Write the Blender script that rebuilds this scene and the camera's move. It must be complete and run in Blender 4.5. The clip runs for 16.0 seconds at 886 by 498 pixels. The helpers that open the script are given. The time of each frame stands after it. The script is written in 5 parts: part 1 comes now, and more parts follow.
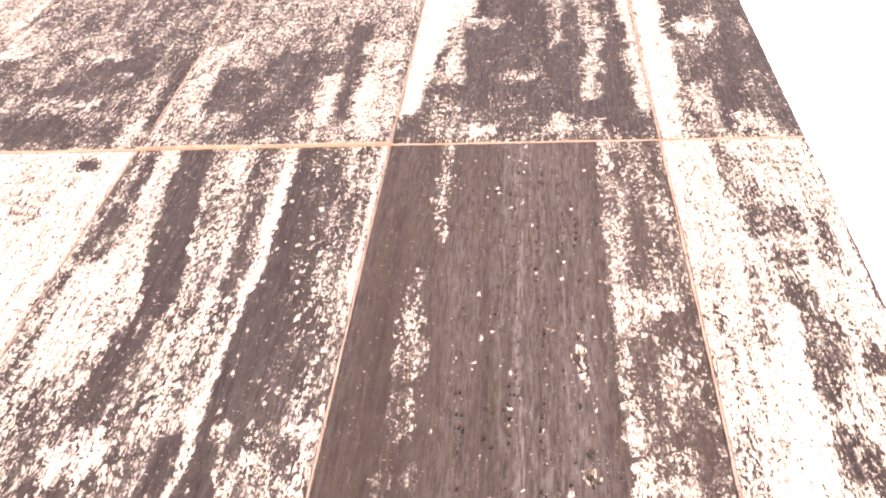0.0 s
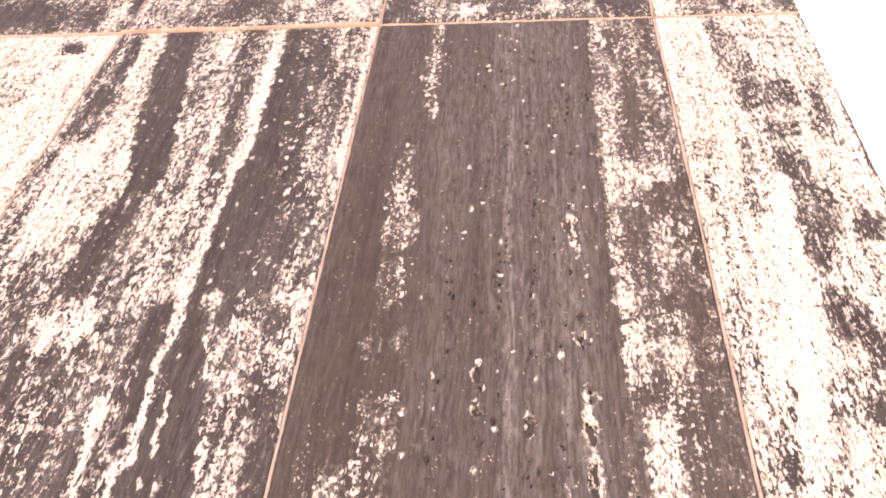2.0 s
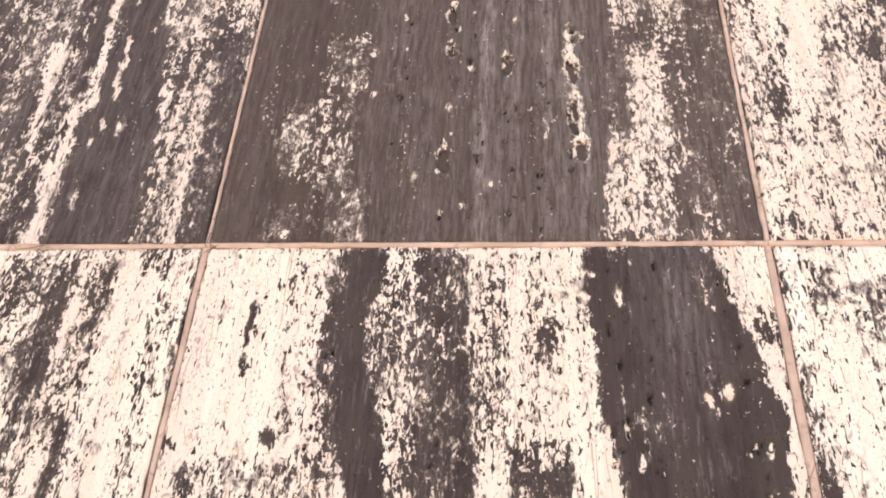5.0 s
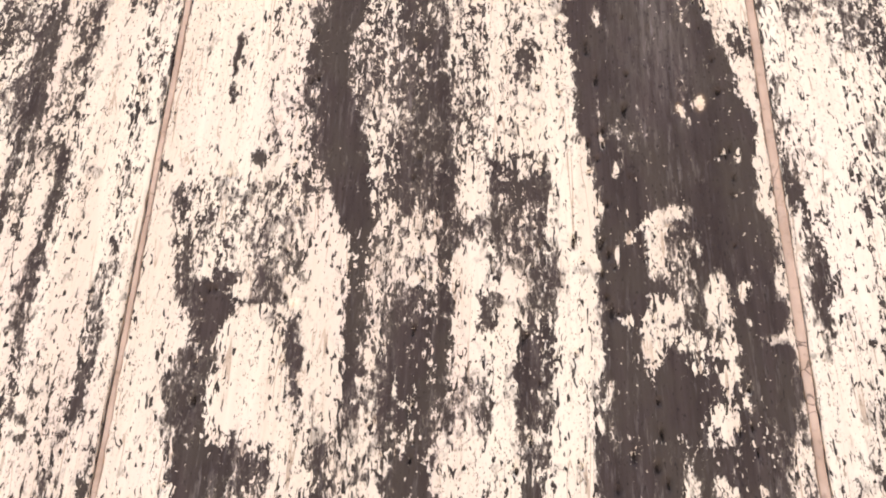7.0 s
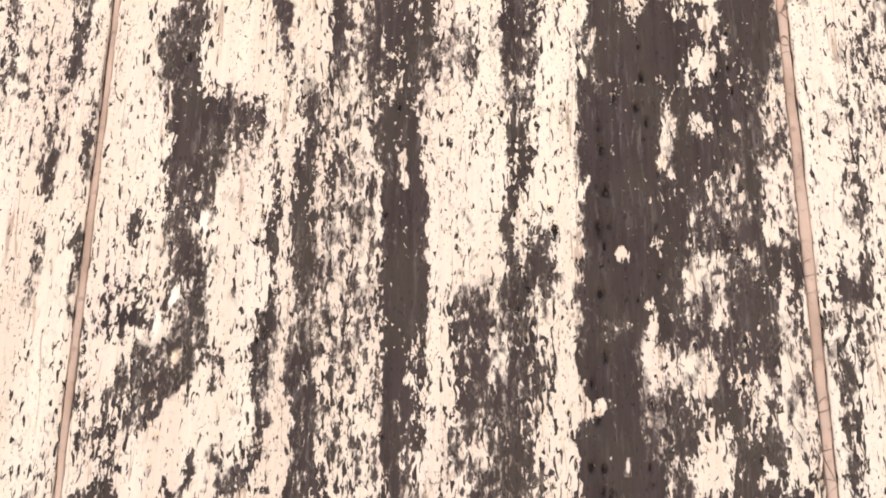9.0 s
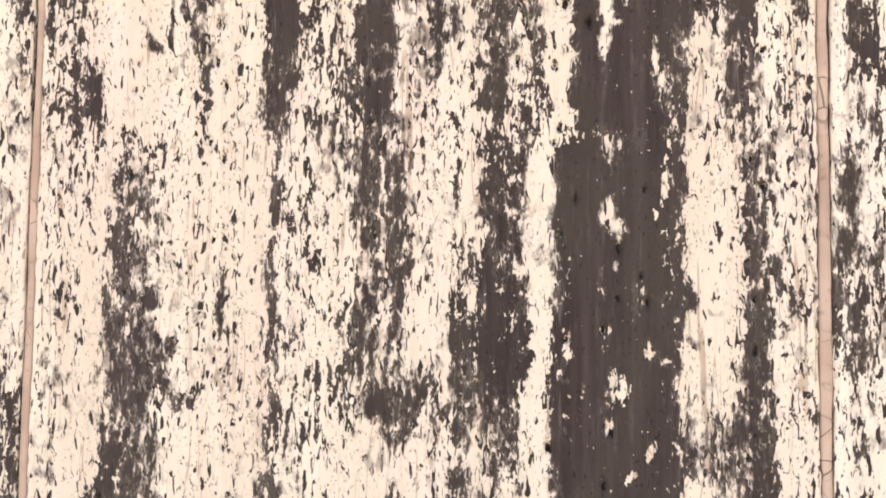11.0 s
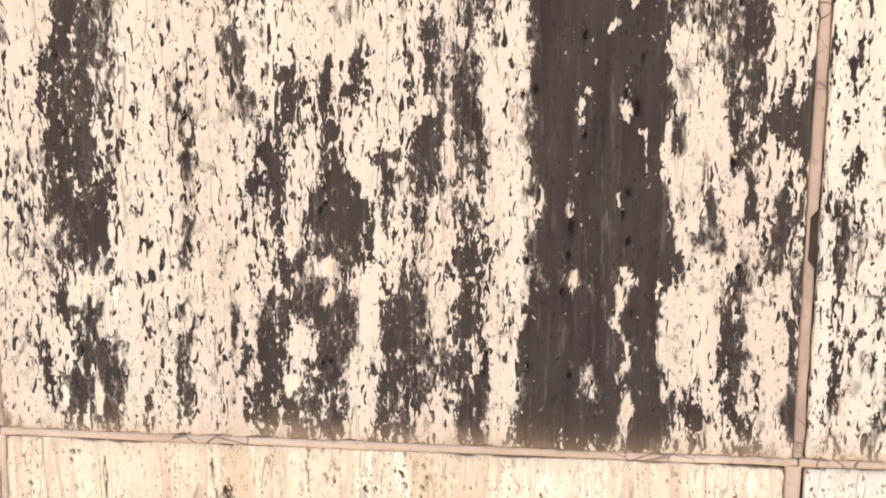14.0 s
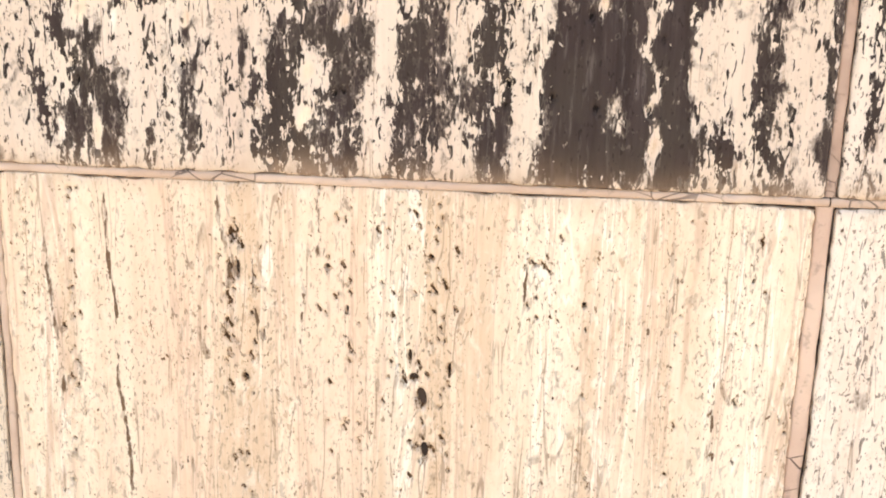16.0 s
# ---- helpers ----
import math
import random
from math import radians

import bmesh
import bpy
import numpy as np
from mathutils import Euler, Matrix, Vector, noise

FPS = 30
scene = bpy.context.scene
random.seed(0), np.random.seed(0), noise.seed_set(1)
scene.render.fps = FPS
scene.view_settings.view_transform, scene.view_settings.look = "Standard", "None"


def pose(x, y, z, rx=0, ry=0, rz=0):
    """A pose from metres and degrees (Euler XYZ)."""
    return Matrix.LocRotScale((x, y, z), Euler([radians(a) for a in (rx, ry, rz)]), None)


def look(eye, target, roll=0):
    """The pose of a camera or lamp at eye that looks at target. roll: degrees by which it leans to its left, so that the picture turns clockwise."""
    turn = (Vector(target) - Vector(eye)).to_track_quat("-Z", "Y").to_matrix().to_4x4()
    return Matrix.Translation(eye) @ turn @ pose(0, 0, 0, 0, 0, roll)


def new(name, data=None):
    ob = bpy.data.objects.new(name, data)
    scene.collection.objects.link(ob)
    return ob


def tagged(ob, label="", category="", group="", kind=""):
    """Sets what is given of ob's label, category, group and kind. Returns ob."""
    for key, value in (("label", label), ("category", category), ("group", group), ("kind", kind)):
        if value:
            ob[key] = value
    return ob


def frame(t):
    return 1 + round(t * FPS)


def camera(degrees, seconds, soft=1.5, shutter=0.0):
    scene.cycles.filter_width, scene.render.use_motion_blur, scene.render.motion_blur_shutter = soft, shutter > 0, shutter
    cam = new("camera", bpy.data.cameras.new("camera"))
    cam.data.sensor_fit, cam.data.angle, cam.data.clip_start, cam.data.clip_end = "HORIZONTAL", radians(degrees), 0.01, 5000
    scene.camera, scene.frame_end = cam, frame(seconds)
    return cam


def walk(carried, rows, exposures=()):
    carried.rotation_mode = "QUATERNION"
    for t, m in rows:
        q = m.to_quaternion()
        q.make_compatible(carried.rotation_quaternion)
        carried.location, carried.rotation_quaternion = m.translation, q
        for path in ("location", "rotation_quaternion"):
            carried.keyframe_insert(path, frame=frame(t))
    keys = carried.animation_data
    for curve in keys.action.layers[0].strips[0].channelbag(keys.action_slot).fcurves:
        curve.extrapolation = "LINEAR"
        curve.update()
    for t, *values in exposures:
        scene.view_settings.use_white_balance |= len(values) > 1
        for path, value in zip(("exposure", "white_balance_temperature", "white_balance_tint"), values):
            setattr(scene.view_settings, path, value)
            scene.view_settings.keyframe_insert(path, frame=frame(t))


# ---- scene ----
cam = camera(42.0, 16.0, soft=1.9)
PATH = [
    (0, (0.327, -1.116, 2.168), (0.164, -0.096, 3.881), 7.1),
    (0.5, (0.337, -1.102, 2.165), (0.175, -0.044, 3.854), 6.7),
    (1, (0.338, -1.085, 2.156), (0.182, 0.004, 3.827), 6.3),
    (1.5, (0.334, -1.067, 2.145), (0.18, 0.045, 3.8), 5.8),
    (2, (0.335, -1.048, 2.137), (0.177, 0.095, 3.77), 5.6),
    (2.5, (0.335, -1.036, 2.128), (0.178, 0.141, 3.737), 5.8),
    (3, (0.338, -1.012, 2.117), (0.187, 0.207, 3.695), 5.6),
    (3.2, (0.341, -1.003, 2.11), (0.188, 0.232, 3.675), 5.4),
    (5.3, (0.346, -0.907, 2.094), (0.205, 0.609, 3.392), 3.1),
    (5.5, (0.351, -0.918, 2.077), (0.202, 0.617, 3.349), 3.1),
    (6, (0.349, -0.912, 2.052), (0.201, 0.668, 3.27), 2.4),
    (6.5, (0.351, -0.895, 2.022), (0.204, 0.739, 3.165), 1.5),
    (7, (0.373, -0.902, 2.013), (0.214, 0.789, 3.068), 1.8),
    (7.5, (0.37, -0.902, 1.99), (0.229, 0.816, 3.004), 1.3),
    (8, (0.372, -0.895, 1.967), (0.224, 0.862, 2.91), 1.2),
    (8.5, (0.371, -0.887, 1.922), (0.23, 0.906, 2.796), 0.7),
    (9, (0.379, -0.896, 1.911), (0.224, 0.978, 2.591), 0.5),
    (9.5, (0.375, -0.883, 1.857), (0.229, 1.016, 2.468), 0.8),
    (9.7, (0.375, -0.884, 1.848), (0.225, 1.045, 2.354), 0.7),
    (11.8, (0.41, -0.829, 1.72), (0.226, 1.163, 1.714), 0.5),
    (12, (0.412, -0.821, 1.72), (0.226, 1.169, 1.653), 0.2),
    (12.5, (0.416, -0.812, 1.7), (0.229, 1.174, 1.553), -0.2),
    (13, (0.418, -0.804, 1.678), (0.227, 1.176, 1.467), 0.0),
    (13.5, (0.424, -0.805, 1.651), (0.225, 1.166, 1.379), 0.4),
    (14, (0.425, -0.811, 1.639), (0.226, 1.147, 1.286), 0.3),
    (14.5, (0.41, -0.819, 1.607), (0.235, 1.131, 1.198), 0.7),
    (15, (0.405, -0.811, 1.571), (0.231, 1.132, 1.13), 0.5),
    (15.5, (0.401, -0.802, 1.542), (0.228, 1.13, 1.052), 1.1),
    (16, (0.391, -0.797, 1.522), (0.249, 1.122, 0.978), 1.6),
]
walk(cam, [(t, look(eye, target, roll)) for t, eye, target, roll in PATH],
     [(0, 2.44, 7500, 25), (1.5, 2.34, 7500, 25), (3.0, 2.09, 7550, 24), (5.5, 1.8, 7050, 16), (9.0, 1.79, 7300, 14), (12.0, 1.8, 7350, 11), (16.0, 1.78, 7900, 13)])

# ---- light: a high sun behind the wall, an open sky before it ----
SUN_EL, SUN_AZ = radians(66), radians(-20)     # azimuth from +y towards -x when negative
world = bpy.data.worlds.new("sky")
scene.world = world
world.use_nodes = True
wn = world.node_tree.nodes
sky = wn.new("ShaderNodeTexSky")
sky.sky_type, sky.sun_disc = "NISHITA", False
sky.sun_elevation, sky.sun_rotation = SUN_EL, SUN_AZ
sky.air_density, sky.dust_density = 1.0, 3.0
wn["Background"].inputs["Strength"].default_value = 0.15
world.node_tree.links.new(sky.outputs[0], wn["Background"].inputs["Color"])
sun = new("sun", bpy.data.lights.new("sun", "SUN"))
sun.data.energy, sun.data.angle, sun.data.color = 4.0, radians(0.5), (1.0, 0.95, 0.88)
sun_way = Vector((math.sin(SUN_AZ) * math.cos(SUN_EL), math.cos(SUN_AZ) * math.cos(SUN_EL), math.sin(SUN_EL)))
sun.matrix_world = look(tuple(sun_way * 30), (0, 0, 0))


# ---- materials ----
class Nodes:
    """Short hand for building a node material."""

    def __init__(self, name):
        self.mat = bpy.data.materials.new(name)
        self.mat.use_nodes = True
        self.tree = self.mat.node_tree
        self.bsdf = self.tree.nodes["Principled BSDF"]

    def node(self, kind, **values):
        n = self.tree.nodes.new(kind)
        for key, value in values.items():
            n.inputs[key].default_value = value
        return n

    def link(self, a, b):
        self.tree.links.new(a, b)

    def math(self, op, a, b=0.0, c=0.0, clamp=False):
        n = self.tree.nodes.new("ShaderNodeMath")
        n.operation, n.use_clamp = op, clamp
        for i, v in enumerate((a, b, c)):
            if isinstance(v, (int, float)):
                n.inputs[i].default_value = v
            else:
                self.link(v, n.inputs[i])
        return n.outputs[0]

    def place(self, sx=1.0, sy=1.0, sz=1.0):
        geo = self.tree.nodes.new("ShaderNodeNewGeometry")
        n = self.tree.nodes.new("ShaderNodeVectorMath")
        n.operation = "MULTIPLY"
        n.inputs[1].default_value = (sx, sy, sz)
        self.link(geo.outputs["Position"], n.inputs[0])
        return n.outputs[0]

    def noise(self, at, scale, detail=3.0, rough=0.55, bend=0.0):
        n = self.node("ShaderNodeTexNoise", Scale=scale, Detail=detail, Roughness=rough, Distortion=bend)
        self.link(at, n.inputs["Vector"])
        return n.outputs["Fac"]

    def ramp(self, value, lo, hi, a=0.0, b=1.0):
        n = self.node("ShaderNodeMapRange", **{"From Min": lo, "From Max": hi, "To Min": a, "To Max": b})
        n.interpolation_type = "SMOOTHSTEP"
        self.link(value, n.inputs["Value"])
        return n.outputs["Result"]

    def mix(self, fac, a, b):
        n = self.tree.nodes.new("ShaderNodeMix")
        n.data_type = "RGBA"
        for v, s in ((fac, n.inputs[0]), (a, n.inputs[6]), (b, n.inputs[7])):
            if isinstance(v, (int, float)):
                s.default_value = v
            elif isinstance(v, tuple):
                s.default_value = (*v, 1)
            else:
                self.link(v, s)
        return n.outputs[2]

    def bump(self, height, strength, distance, before=None):
        n = self.node("ShaderNodeBump", Strength=strength, Distance=distance)
        self.link(height, n.inputs["Height"])
        if before is not None:
            self.link(before, n.inputs["Normal"])
        return n.outputs["Normal"]


def travertine():
    """Banded cream travertine under a patchy black weathering crust, whose share of the surface is the attribute 'crust'."""
    m = Nodes("weathered_travertine")
    attr = m.tree.nodes.new("ShaderNodeAttribute")
    attr.attribute_name = "crust"
    share = attr.outputs["Fac"]
    attr2 = m.tree.nodes.new("ShaderNodeAttribute")
    attr2.attribute_name = "ochre"
    ochre = attr2.outputs["Fac"]
    long_ = m.place(1, 1, 0.22)
    blot = m.place(1, 1, 0.75)
    clump = m.noise(blot, 75, 2, 0.5, 0.8)
    streak = m.noise(long_, 170, 2, 0.55, 0.3)
    fleck = m.noise(m.place(1, 1, 0.45), 215, 2, 0.6, 1.0)
    speck = m.noise(m.place(1, 1, 0.6), 600, 2, 0.6, 0.3)
    flake = m.noise(m.place(1, 1, 0.62), 96, 3, 0.55, 1.4)
    large = m.noise(m.place(1, 1, 0.55), 62, 3, 0.6, 1.2)
    coarse = m.tree.nodes.new("ShaderNodeAttribute")
    coarse.attribute_name = "coarse"
    drawn = m.tree.nodes.new("ShaderNodeAttribute")
    drawn.attribute_name = "drawn"
    upright = m.math("ADD", m.math("ADD", m.math("MULTIPLY", clump, 0.18), m.math("MULTIPLY", streak, 0.34)), m.math("MULTIPLY", flake, 0.06))
    round_ = m.math("ADD", m.math("ADD", m.math("MULTIPLY", clump, 0.22), m.math("MULTIPLY", streak, 0.10)), m.math("MULTIPLY", flake, 0.26))
    n = m.math("ADD", round_, m.math("MULTIPLY", drawn.outputs["Fac"], m.math("SUBTRACT", upright, round_)))
    n = m.math("ADD", n, m.math("ADD", m.math("MULTIPLY", m.math("ADD", fleck, m.math("MULTIPLY", coarse.outputs["Fac"], m.math("SUBTRACT", large, fleck))), 0.29), m.math("MULTIPLY", speck, 0.11)))
    d = m.math("SUBTRACT", share, 0.5)
    lift = m.math("ADD", m.math("MULTIPLY", d, 0.15), m.math("MULTIPLY", m.math("MULTIPLY", d, d), m.math("MULTIPLY", d, 0.5)))
    level = m.math("ADD", n, lift)
    core = m.ramp(level, 0.480, 0.497)
    haze = m.ramp(m.noise(m.place(1, 1, 0.45), 16, 3), 0.42, 0.62)          # where the crust thins out softly
    wash = m.math("MULTIPLY", m.ramp(m.math("ADD", m.math("MULTIPLY", clump, 0.35), m.math("ADD", m.math("MULTIPLY", level, 0.65), m.math("MULTIPLY", lift, 0.2))), 0.445, 0.53), m.math("MULTIPLY", haze, 0.55))
    scour = m.math("MULTIPLY", m.ramp(level, 0.495, 0.55, 1, 0), m.math("MULTIPLY", haze, 0.35))
    crust = m.math("MAXIMUM", m.math("SUBTRACT", core, scour, 0, True), wash)
    # short dark strokes in the open pores along the beds of the bare stone
    stroke = m.math("ADD", m.math("MULTIPLY", m.noise(m.place(1, 1, 0.3), 265, 2, 0.6, 0.7), 0.75), m.math("MULTIPLY", m.noise(m.place(1, 1, 0.05), 70, 2), 0.25))
    stroke = m.ramp(m.math("ADD", stroke, m.math("MULTIPLY", m.math("SUBTRACT", share, 0.15), 0.16)), 0.574, 0.606)
    crust = m.math("MAXIMUM", crust, m.math("MULTIPLY", stroke, m.math("SUBTRACT", 0.95, m.math("MULTIPLY", ochre, 0.75))))
    # pale chips in the crust
    chip = m.ramp(m.math("ADD", m.noise(m.place(1, 1, 0.55), 240, 2, 0.6, 0.5), m.math("MULTIPLY", m.noise(m.place(1, 1, 0.1), 40, 2), 0.35)), 0.885, 0.92)
    crust = m.math("SUBTRACT", crust, m.math("MULTIPLY", chip, 0.85), 0, True)
    # stone: cream with vertical beds of beige and rose, and pores drawn out along the beds
    beds = m.noise(m.place(1, 1, 0.055), 26, 4, 0.62, 1.0)
    attr3 = m.tree.nodes.new("ShaderNodeAttribute")
    attr3.attribute_name = "pit"
    pit = attr3.outputs["Fac"]
    attr4 = m.tree.nodes.new("ShaderNodeAttribute")
    attr4.attribute_name = "worn_veil"
    worn_veil = attr4.outputs["Fac"]
    fine = m.noise(m.place(1, 1, 0.05), 260, 3, 0.6, 0.2)
    stone = m.mix(m.ramp(beds, 0.32, 0.68), (0.74, 0.64, 0.52), (0.66, 0.54, 0.43))
    stone = m.mix(m.math("MULTIPLY", m.ramp(fine, 0.5, 0.75), 0.35), stone, (0.55, 0.42, 0.31))
    rose = m.ramp(m.noise(m.place(1, 1, 0.5), 9, 3), 0.45, 0.7)
    stone = m.mix(m.math("MULTIPLY", rose, 0.4), stone, (0.74, 0.58, 0.50))
    warm = m.mix(m.ramp(beds, 0.34, 0.66), (0.87, 0.735, 0.56), (0.69, 0.52, 0.36))
    warm = m.mix(m.math("MULTIPLY", m.ramp(fine, 0.48, 0.72), 0.5), warm, (0.82, 0.72, 0.58))
    mottle = m.noise(m.place(1, 1, 0.55), 85, 4, 0.68, 0.7)
    warm = m.mix(m.math("MULTIPLY", m.ramp(mottle, 0.48, 0.68), 0.45), warm, (0.72, 0.55, 0.38))
    warm = m.mix(m.math("MULTIPLY", m.ramp(mottle, 0.47, 0.33), 0.5), warm, (0.88, 0.79, 0.65))
    dab = m.math("MULTIPLY", m.ramp(m.noise(m.place(1, 1, 0.5), 260, 3, 0.6, 0.8), 0.55, 0.66), m.ramp(m.noise(m.place(1, 1, 0.12), 38, 3), 0.44, 0.62))
    warm = m.mix(m.math("MULTIPLY", dab, 0.6), warm, (0.46, 0.29, 0.17))
    broad = m.noise(m.place(1, 1, 0.035), 13, 3, 0.55, 0.6)
    warm = m.mix(m.math("MULTIPLY", m.ramp(broad, 0.52, 0.62), 0.5), warm, (0.80, 0.60, 0.44))
    warm = m.mix(m.math("MULTIPLY", m.ramp(broad, 0.47, 0.40), 0.45), warm, (0.90, 0.80, 0.64))
    lace = m.noise(m.place(1, 1, 0.10), 42, 3, 0.6, 1.6)
    warm = m.mix(m.math("MULTIPLY", m.ramp(m.math("ABSOLUTE", m.math("SUBTRACT", lace, 0.5)), 0.0, 0.03, 1, 0), m.ramp(broad, 0.5, 0.42, 0.1, 0.8)), warm, (0.95, 0.88, 0.74))
    stone = m.mix(ochre, stone, warm)
    attr6 = m.tree.nodes.new("ShaderNodeAttribute")
    attr6.attribute_name = "pale"
    stone = m.mix(m.math("MULTIPLY", attr6.outputs["Fac"], m.ramp(mottle, 0.35, 0.6, 1.0, 0.6)), stone, (0.86, 0.79, 0.68))
    pore = m.math("MULTIPLY", m.ramp(m.noise(m.place(1, 1, 0.5), 430, 2, 0.55, 0.4), 0.60, 0.66), m.ramp(m.noise(m.place(1, 1, 0.08), 55, 2), 0.40, 0.60))
    wave = m.noise(m.place(1, 1, 0.07), 55, 2, 0.5, 0.6)
    vein = m.math("MULTIPLY", m.ramp(m.math("ABSOLUTE", m.math("SUBTRACT", wave, 0.5)), 0.004, 0.014, 1, 0), m.ramp(m.noise(m.place(1, 1, 0.3), 40, 3), 0.46, 0.58))
    rim = m.math("MULTIPLY", m.ramp(m.math("ABSOLUTE", m.math("SUBTRACT", beds, 0.52)), 0.0, 0.025, 1, 0), m.math("MULTIPLY", ochre, 0.5))
    stone = m.mix(rim, stone, (0.56, 0.38, 0.27))
    stone = m.mix(m.math("MULTIPLY", vein, 0.6), stone, (0.30, 0.19, 0.12))
    stone = m.mix(m.math("MULTIPLY", pore, 0.7), stone, (0.20, 0.13, 0.08))
    # crust: brown black, paler along some beds where it wears thin and where a glare veil is painted in
    tone = m.noise(m.place(1, 1, 0.03), 70, 3, 0.6)
    cloud = m.noise(m.place(1, 1, 0.5), 20, 4, 0.6)
    dark = m.mix(m.ramp(tone, 0.35, 0.7), (0.034, 0.0228, 0.0200), (0.060, 0.0425, 0.038))
    dark = m.mix(m.math("MULTIPLY", m.ramp(cloud, 0.42, 0.62), 0.8), dark, (0.054, 0.041, 0.032))
    thin = m.math("MULTIPLY", m.ramp(m.noise(m.place(1, 1, 0.12), 190, 4, 0.65), 0.52, 0.72), m.ramp(m.noise(m.place(1, 1, 0.05), 24, 3), 0.4, 0.65, 0.05, 0.36))
    thin = m.math("ADD", thin, m.math("MULTIPLY", worn_veil, m.ramp(m.noise(m.place(1, 1, 0.1), 190, 5, 0.7), 0.36, 0.64, 0.1, 0.8)), 0, True)
    dark = m.mix(thin, dark, (0.27, 0.228, 0.212))
    black = m.ramp(m.noise(m.place(1, 1, 0.4), 420, 2, 0.5), 0.62, 0.7)
    dark = m.mix(m.math("MULTIPLY", black, 0.6), dark, (0.014, 0.011, 0.010))
    dark = m.mix(ochre, dark, (0.17, 0.105, 0.062))
    # a soft grey film round the crust
    film = m.math("MULTIPLY", m.ramp(level, 0.43, 0.495), m.ramp(m.noise(blot, 22, 3), 0.45, 0.65))
    stone = m.mix(m.math("MULTIPLY", film, 0.42), stone, (0.30, 0.24, 0.22))
    attr7 = m.tree.nodes.new("ShaderNodeAttribute")
    attr7.attribute_name = "grime"
    soot = m.math("MULTIPLY", attr7.outputs["Fac"], m.ramp(m.math("ADD", m.math("MULTIPLY", fleck, 0.5), m.math("MULTIPLY", m.noise(m.place(1, 1, 0.18), 120, 4, 0.65, 0.5), 0.5)), 0.38, 0.6, 0.25, 1.0))
    stone = m.mix(soot, stone, (0.44, 0.37, 0.33))
    face = m.mix(crust, stone, dark)
    face = m.mix(m.math("MULTIPLY", m.math("MULTIPLY", stroke, m.math("SUBTRACT", 1.0, core)), m.math("SUBTRACT", 0.65, m.math("MULTIPLY", ochre, 0.5))), face, (0.016, 0.011, 0.010))
    # pits: brown at the rim, the shade of their depth painted in towards the core
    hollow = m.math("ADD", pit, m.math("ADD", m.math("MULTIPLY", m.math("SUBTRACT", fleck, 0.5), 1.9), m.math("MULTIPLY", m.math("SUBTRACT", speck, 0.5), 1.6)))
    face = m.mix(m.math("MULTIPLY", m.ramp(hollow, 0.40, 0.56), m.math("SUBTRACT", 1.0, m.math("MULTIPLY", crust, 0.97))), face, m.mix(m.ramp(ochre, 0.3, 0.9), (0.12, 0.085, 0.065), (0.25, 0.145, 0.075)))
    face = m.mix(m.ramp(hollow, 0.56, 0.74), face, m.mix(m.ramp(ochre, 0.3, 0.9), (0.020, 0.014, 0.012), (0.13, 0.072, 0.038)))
    attr5 = m.tree.nodes.new("ShaderNodeAttribute")
    attr5.attribute_name = "dust"
    face = m.mix(m.math("MULTIPLY", attr5.outputs["Fac"], m.ramp(clump, 0.3, 0.6, 0.35, 0.9)), face, (0.42, 0.29, 0.195))
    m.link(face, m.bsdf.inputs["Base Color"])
    m.bsdf.inputs["Roughness"].default_value = 0.9
    m.bsdf.inputs["Specular IOR Level"].default_value = 0.2
    height = m.math("ADD", m.math("MULTIPLY", crust, 0.5), m.math("SUBTRACT", m.math("MULTIPLY", fleck, 0.5), m.math("MULTIPLY", pore, 1.2)))
    m.link(m.bump(height, 0.5, 0.0015), m.bsdf.inputs["Normal"])
    return m.mat


def mortar(name, light, deep):
    m = Nodes(name)
    spots = m.noise(m.place(), 120, 4, 0.6)
    patch = m.noise(m.place(), 14, 3)
    colour = m.mix(m.ramp(patch, 0.35, 0.65), light, deep)
    colour = m.mix(m.math("MULTIPLY", m.ramp(spots, 0.55, 0.72), 0.5), colour, tuple(0.45 * c for c in deep))
    vor = m.tree.nodes.new("ShaderNodeTexVoronoi")
    vor.feature = "DISTANCE_TO_EDGE"
    vor.inputs["Scale"].default_value = 55
    m.link(m.place(0.75, 1, 0.95), vor.inputs["Vector"])
    crack = m.math("MULTIPLY", m.ramp(vor.outputs["Distance"], 0.012, 0.03, 1, 0), m.ramp(m.noise(m.place(), 9, 2), 0.52, 0.62))
    colour = m.mix(m.math("MULTIPLY", crack, 0.7), colour, (0.05, 0.03, 0.022))
    m.link(colour, m.bsdf.inputs["Base Color"])
    m.bsdf.inputs["Roughness"].default_value = 0.9
    m.link(m.bump(m.math("SUBTRACT", spots, crack), 0.6, 0.002), m.bsdf.inputs["Normal"])
    return m.mat


def grainy(name, a, b, scale=12, fine=200, rough=0.9):
    m = Nodes(name)
    c = m.mix(m.ramp(m.noise(m.place(), scale, 4), 0.35, 0.65), a, b)
    g = m.noise(m.place(), fine, 3)
    c = m.mix(m.math("MULTIPLY", m.ramp(g, 0.5, 0.75), 0.4), c, tuple(0.6 * v for v in a))
    m.link(c, m.bsdf.inputs["Base Color"])
    m.bsdf.inputs["Roughness"].default_value = rough
    m.link(m.bump(g, 0.4, 0.003), m.bsdf.inputs["Normal"])
    return m.mat


